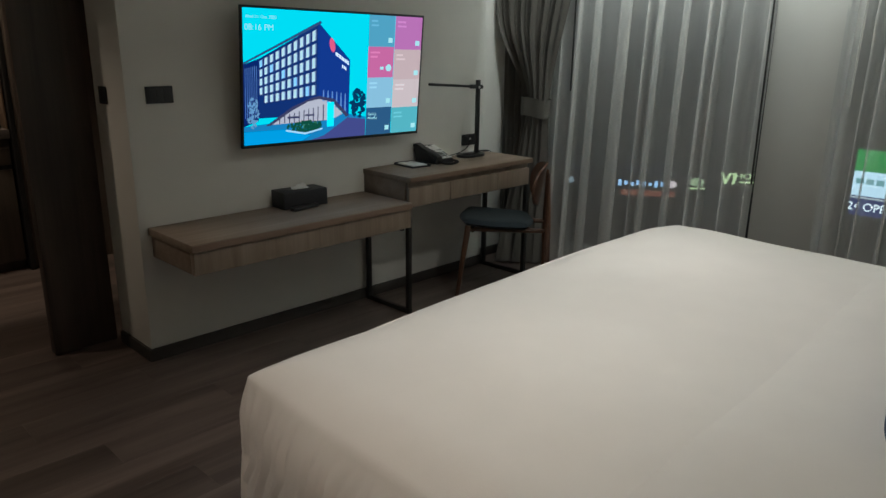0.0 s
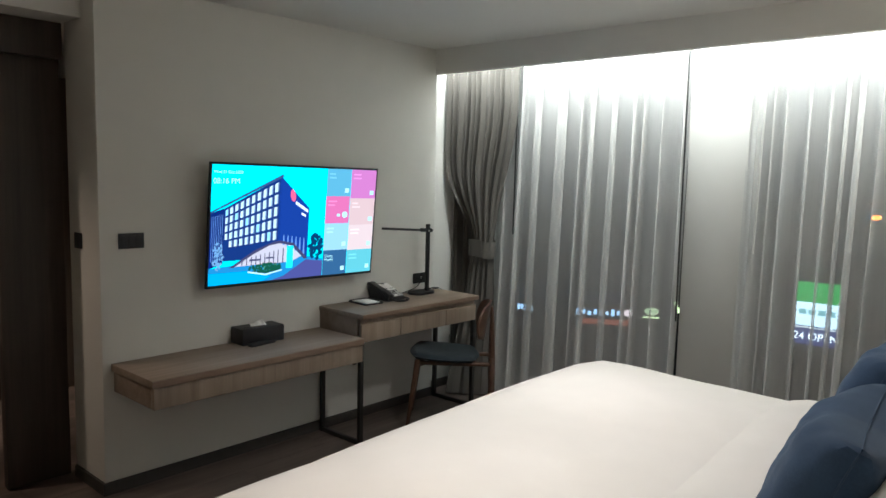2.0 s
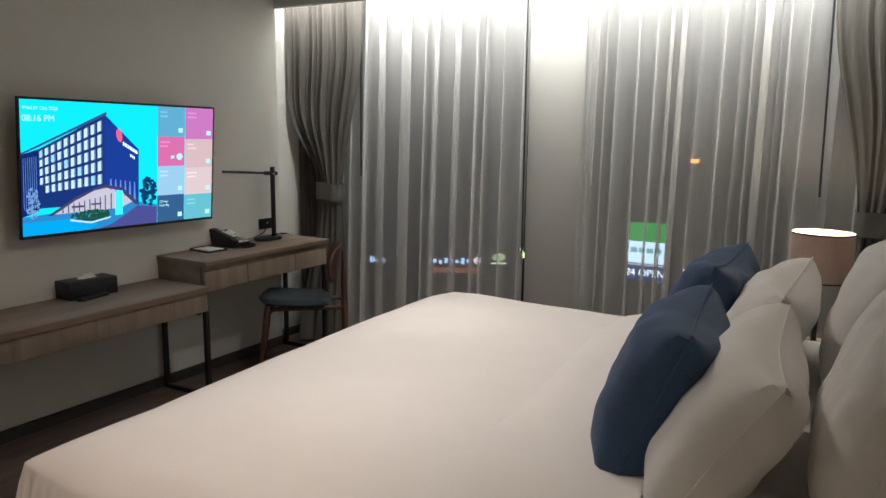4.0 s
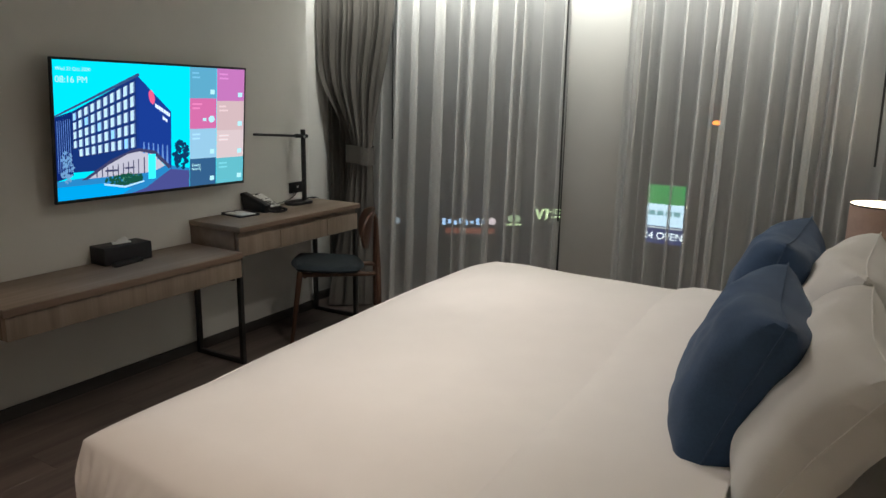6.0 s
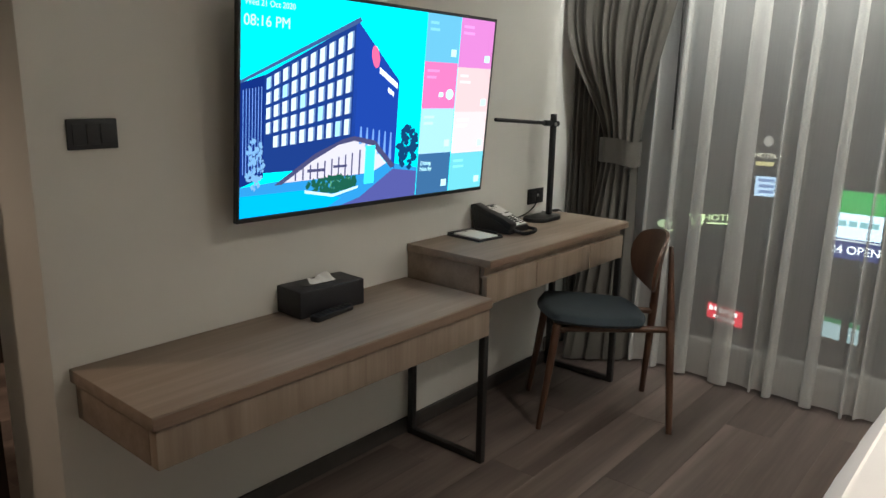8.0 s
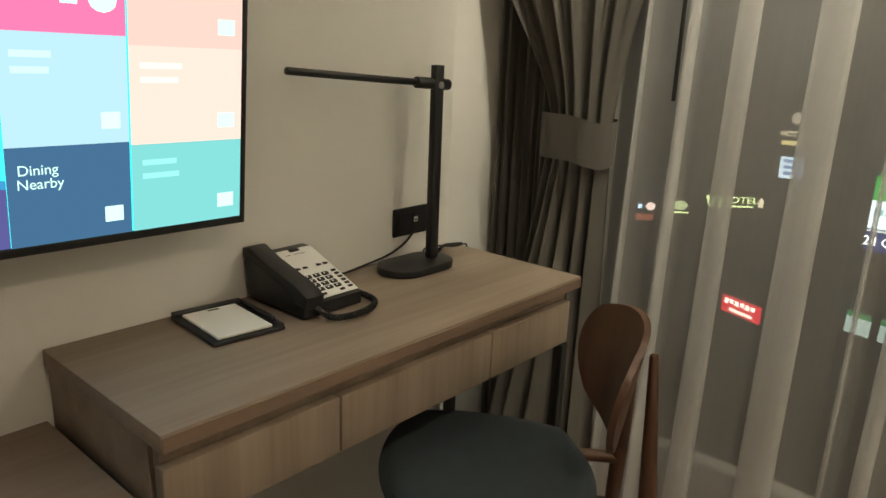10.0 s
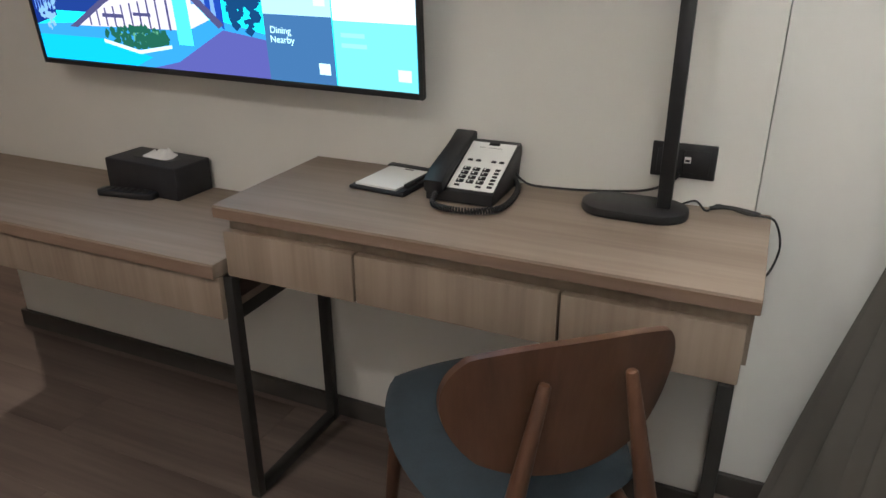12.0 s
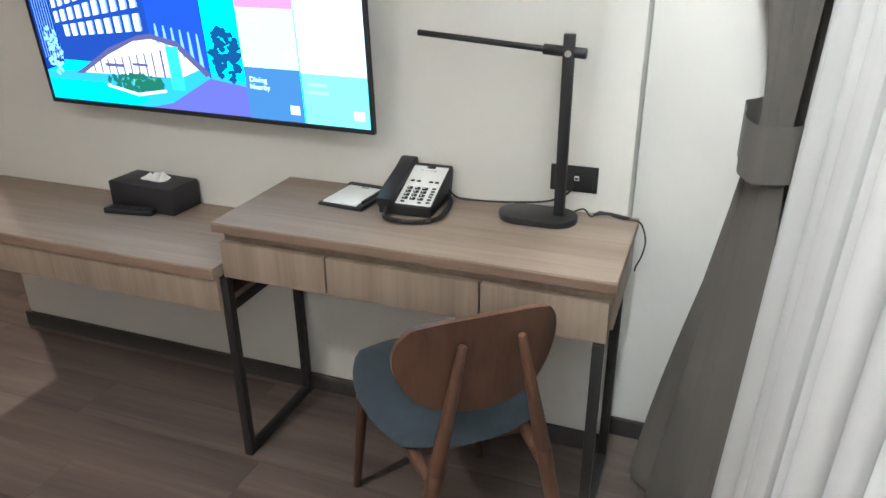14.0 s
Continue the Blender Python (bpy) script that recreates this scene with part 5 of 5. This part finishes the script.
# hotel sign on a roof
FAR = 25.0
hx, hz = -9.30, -2.78
g = thing("rooftop_sign", hx, FAR, hz - 0.3, "pale green lit roof lettering of a hotel", "sign")
M_HG = glow_mat("sign_pale_green", (0.80, 1.0, 0.52), 1.6)
part("lettering", lettering("HOTEL", 0.27, pose(hx + 0.36, FAR, hz + 0.06, 90, 0, 0), 0.02), M_HG, g, smooth=False)
part("sub_line", box(hx + 0.05, hx + 0.68, FAR, FAR + 0.03, hz - 0.15, hz - 0.10), M_HG, g, smooth=False)
part("monogram", slab([(hx - 0.40 + 0.9 * a, hz + 0.9 * b) for a, b in ((-0.03, 0.19), (0.06, 0.19), (0.13, -0.06), (0.20, 0.19), (0.40, 0.19), (0.40, -0.18), (0.30, -0.25), (0.32, -0.08), (0.32, 0.13), (0.26, 0.13), (0.16, -0.22), (0.10, -0.22))], "y", FAR, FAR + 0.03), M_HG, g, smooth=False)
part("crest", slab([(hx - 1.00 + 0.19 * math.cos(a / 3), hz - 0.17 + 0.14 * math.sin(a / 3)) for a in range(19)], "y", FAR, FAR + 0.03), glow_mat("sign_crest", (0.80, 1.0, 0.60), 0.8), g, smooth=False)
part("crest_line", box(hx - 1.22, hx - 0.78, FAR, FAR + 0.03, hz - 0.41, hz - 0.36), M_HG, g, smooth=False)
part("lantern", slab([(hx + 0.86 + a, hz + b) for a, b in ((-0.06, -0.12), (0.06, -0.12), (0.05, 0.08), (0.0, 0.17), (-0.05, 0.08))], "y", FAR, FAR + 0.03), glow_mat("sign_lantern", (1.0, 0.9, 0.7), 1.3), g, smooth=False)
part("sign_frame", box(hx - 1.5, hx + 1.0, FAR + 0.06, FAR + 0.12, GZ, hz - 0.45), M_FRAME, g, smooth=False)
# blue shop lettering
sx, sz = -12.55, -3.42
g = thing("shop_sign", sx, FAR, sz - 0.2, "blue-white lit shop lettering over a red awning light", "sign")
M_SB = glow_mat("sign_blue", (0.40, 0.62, 1.0), 2.3)
for k in range(8):
    part("lettering_bar", box(sx - 0.85 + 0.18 * k, sx - 0.74 + 0.18 * k, FAR, FAR + 0.03, sz - 0.12 + 0.05 * (k % 2), sz + 0.12 - 0.04 * (k % 3)), M_SB, g, smooth=False)
part("round_mark", slab([(sx + 0.75 + 0.13 * math.cos(a / 3), sz + 0.02 + 0.13 * math.sin(a / 3)) for a in range(19)], "y", FAR, FAR + 0.03), glow_mat("sign_mark", (1.0, 0.8, 0.85), 1.5), g, smooth=False)
part("awning_light", box(sx - 0.75, sx + 0.85, FAR, FAR + 0.03, sz - 0.45, sz - 0.25), glow_mat("sign_awning", (1.0, 0.30, 0.18), 0.35), g, smooth=False)
part("sign_frame", box(sx - 0.9, sx + 0.95, FAR + 0.06, FAR + 0.12, GZ, sz - 0.2), M_FRAME, g, smooth=False)
g = thing("small_shop_sign", -16.2, FAR, -3.9, "small blue-white lit shop lettering", "sign")
for k in range(3):
    part("lettering_bar", box(-16.46 + 0.15 * k, -16.36 + 0.15 * k, FAR, FAR + 0.03, -3.84 + 0.04 * (k % 2), -3.60), M_SB, g, smooth=False)
part("round_mark", slab([(-15.83 + 0.13 * math.cos(a / 3), -3.72 + 0.13 * math.sin(a / 3)) for a in range(19)], "y", FAR, FAR + 0.03), glow_mat("sign_mark_white", (0.7, 0.85, 1.0), 0.6), g, smooth=False)
part("sign_frame", box(-16.6, -15.6, FAR + 0.06, FAR + 0.12, GZ, -3.9), M_FRAME, g, smooth=False)
s2 = sign_box("square_sign", -7.23, -1.34, 0.60, 0.60, (0.55, 0.74, 1.0), 1.6, "square blue-white lit sign", FAR)
for k in range(3):
    part("lettering_bar", box(-7.45 + 0.02 * k, -7.02, FAR - 0.02, FAR - 0.002, -1.20 - 0.17 * k, -1.11 - 0.17 * k), glow_mat("sign_dim", (0.25, 0.38, 0.75), 1.0), s2, smooth=False)
g = thing("small_hotel_sign", -7.33, FAR, -0.9, "warm white lit lettering high across the street", "sign")
part("lettering", lettering("HOTEL", 0.20, pose(-7.33, FAR, -0.42, 90, 0, 0), 0.01), glow_mat("sign_warm", (1.0, 0.90, 0.70), 1.5), g, smooth=False)
part("plate", box(-7.58, -7.08, FAR, FAR + 0.03, -0.72, -0.60), glow_mat("sign_yellow", (1.0, 0.85, 0.40), 0.9), g, smooth=False)
part("mark", slab([(-7.30 + 0.13 * math.cos(a / 3), 0.02 + 0.16 * math.sin(a / 3)) for a in range(19)], "y", FAR, FAR + 0.03), glow_mat("sign_mark_dim", (1.0, 0.9, 0.8), 0.45), g, smooth=False)
part("mast", rod((-7.33, FAR + 0.12, GZ), (-7.33, FAR + 0.12, 0.2), 0.06), M_FRAME, g)
rs = sign_box("red_sign", -6.83, -4.12, 1.02, 0.40, (0.85, 0.03, 0.06), 1.3, "red lit shop sign with white lettering")
for k in range(6):
    part("lettering_bar", box(-7.26 + 0.14 * k, -7.17 + 0.14 * k, OUT - 0.02, OUT - 0.002, -4.10 + 0.02 * (k % 2), -3.98), glow_mat("sign_red_text", (1.0, 0.9, 0.9), 2.5), rs, smooth=False)
part("lettering_bar", box(-7.12, -6.52, OUT - 0.02, OUT - 0.002, -4.26, -4.19), glow_mat("sign_red_line", (1.0, 0.9, 0.9), 2.0), rs, smooth=False)
ws = sign_box("shop_canopy_sign", -5.41, -5.62, 1.05, 0.62, (0.55, 0.75, 0.80), 0.9, "pale lit canopy sign with a green band", FAR)
part("green_band", box(-5.935, -4.885, FAR - 0.02, FAR - 0.002, -5.45, -5.31), glow_mat("sign_green_band", (0.03, 0.30, 0.10), 0.8), ws, smooth=False)
sl = thing("street_lamp", -2.3, OUT, GZ, "tall street lamp with an orange glow", "street lamp")
part("pole", rod((-2.41, OUT, GZ), (-2.41, OUT, 0.92), 0.09, 0.05), M_FRAME, sl)
part("arm", rod((-2.41, OUT, 0.92), (-2.91, OUT, 0.82), 0.035), M_FRAME, sl)
part("lantern", box(-3.13, -2.95, OUT - 0.1, OUT + 0.1, 0.73, 0.83, 0.03), glow_mat("sodium_glow", (1.0, 0.22, 0.03), 6), sl)


def turn_sign(ob, degrees, dx=0.0, dz=0.0):
    """Swing a sign about its own upright and widen it, so that it faces along its street."""
    ob.rotation_euler.z = radians(degrees)
    ob.scale.x = 1 / math.cos(radians(degrees))
    ob.location.x += dx
    ob.location.z += dz


turn_sign(bpy.data.objects["rooftop_sign"], 38)
turn_sign(bpy.data.objects["shop_sign"], 32)
turn_sign(rs, -22, 0.05, -0.12)
turn_sign(s2, 12, -0.35, -0.20)
turn_sign(bpy.data.objects["small_hotel_sign"], 12, -0.35, -0.20)
turn_sign(ws, -15, 0.35, 0.10)

# cars in the street
M_TAIL = glow_mat("tail_light", (1.0, 0.03, 0.03), 3.0)
M_CARWHITE = base_mat("white_car_paint", (0.55, 0.55, 0.56), 0.25, vary=0.05)
M_CARGREY = base_mat("grey_car_paint", (0.12, 0.12, 0.13), 0.25, vary=0.05)
M_TYRE = base_mat("tyre_rubber", (0.02, 0.02, 0.02), 0.9)


def car(x, y, heading, paint, label):
    """Local: the car points along +y, its tail at -y."""
    c = thing("car", 0, 0, 0, label, "car", "cars in the street")
    low = [(-2.1, 0.30), (-2.15, 0.75), (-1.9, 0.95), (1.2, 0.92), (2.0, 0.72), (2.1, 0.35)]
    part("body", slab(low, "x", -0.85, 0.85, 0.06), paint, c, local=True)
    part("cabin", slab([(-1.7, 0.93), (-1.2, 1.42), (0.3, 1.45), (1.1, 0.93)], "x", -0.74, 0.74, 0.06), M_FRAME, c, "dark car windows", local=True)
    part("roof", slab([(-1.2, 1.40), (-1.1, 1.47), (0.2, 1.49), (0.32, 1.42)], "x", -0.72, 0.72, 0.02), paint, c, local=True)
    for sx_ in (-1, 1):
        part("tail_light", box(sx_ * 0.62 - 0.13, sx_ * 0.62 + 0.13, -2.19, -2.12, 0.66, 0.80, 0.02), M_TAIL, c, "red tail light", local=True)
        for wy_ in (-1.3, 1.35):
            part("wheel", rod((sx_ * 0.70, wy_, 0.32), (sx_ * 0.88, wy_, 0.32), 0.32, None, 20, bevel=0.03), M_TYRE, c, local=True)
    c.matrix_world = pose(x, y, GZ, 0, 0, heading)
    return c


car(-13.9, 31.6, 20, M_CARWHITE, "white car standing in the street with red tail lights")
car(-11.4, 38.6, 10, M_CARGREY, "grey car in the street with red tail lights")
car(-8.3, 42.0, 30, M_CARGREY, "grey car in the street with red tail lights")

# ---- floor planks ----
PW, PL = 0.178, 1.22
n = 0
plank_meshes = {}
floor = bpy.data.objects["floor"]
x = -5.25
row = 0
while x < 0.9:
    y = 0.2 - (row * 0.43 % 1.0) * PL
    while y < 5.5:
        a, b = max(y, 0.2), min(y + PL, 5.5)
        if b - a > 0.03:
            key = round(b - a, 3)
            if key not in plank_meshes:
                bm = box(-PW / 2 + 0.0003, PW / 2 - 0.0003, -(b - a) / 2 + 0.0003, (b - a) / 2 - 0.0003, -0.005, 0.0, 0.0004, 1)
                me = bpy.data.meshes.new("plank")
                bm.to_mesh(me)
                bm.free()
                me.materials.append(M_PLANK)
                plank_meshes[key] = me
            ob = new("plank", plank_meshes[key])
            ob.parent = floor
            ob.location = (x + PW / 2, (a + b) / 2, -0.0002)
        y += PL
    x += PW
    row += 1
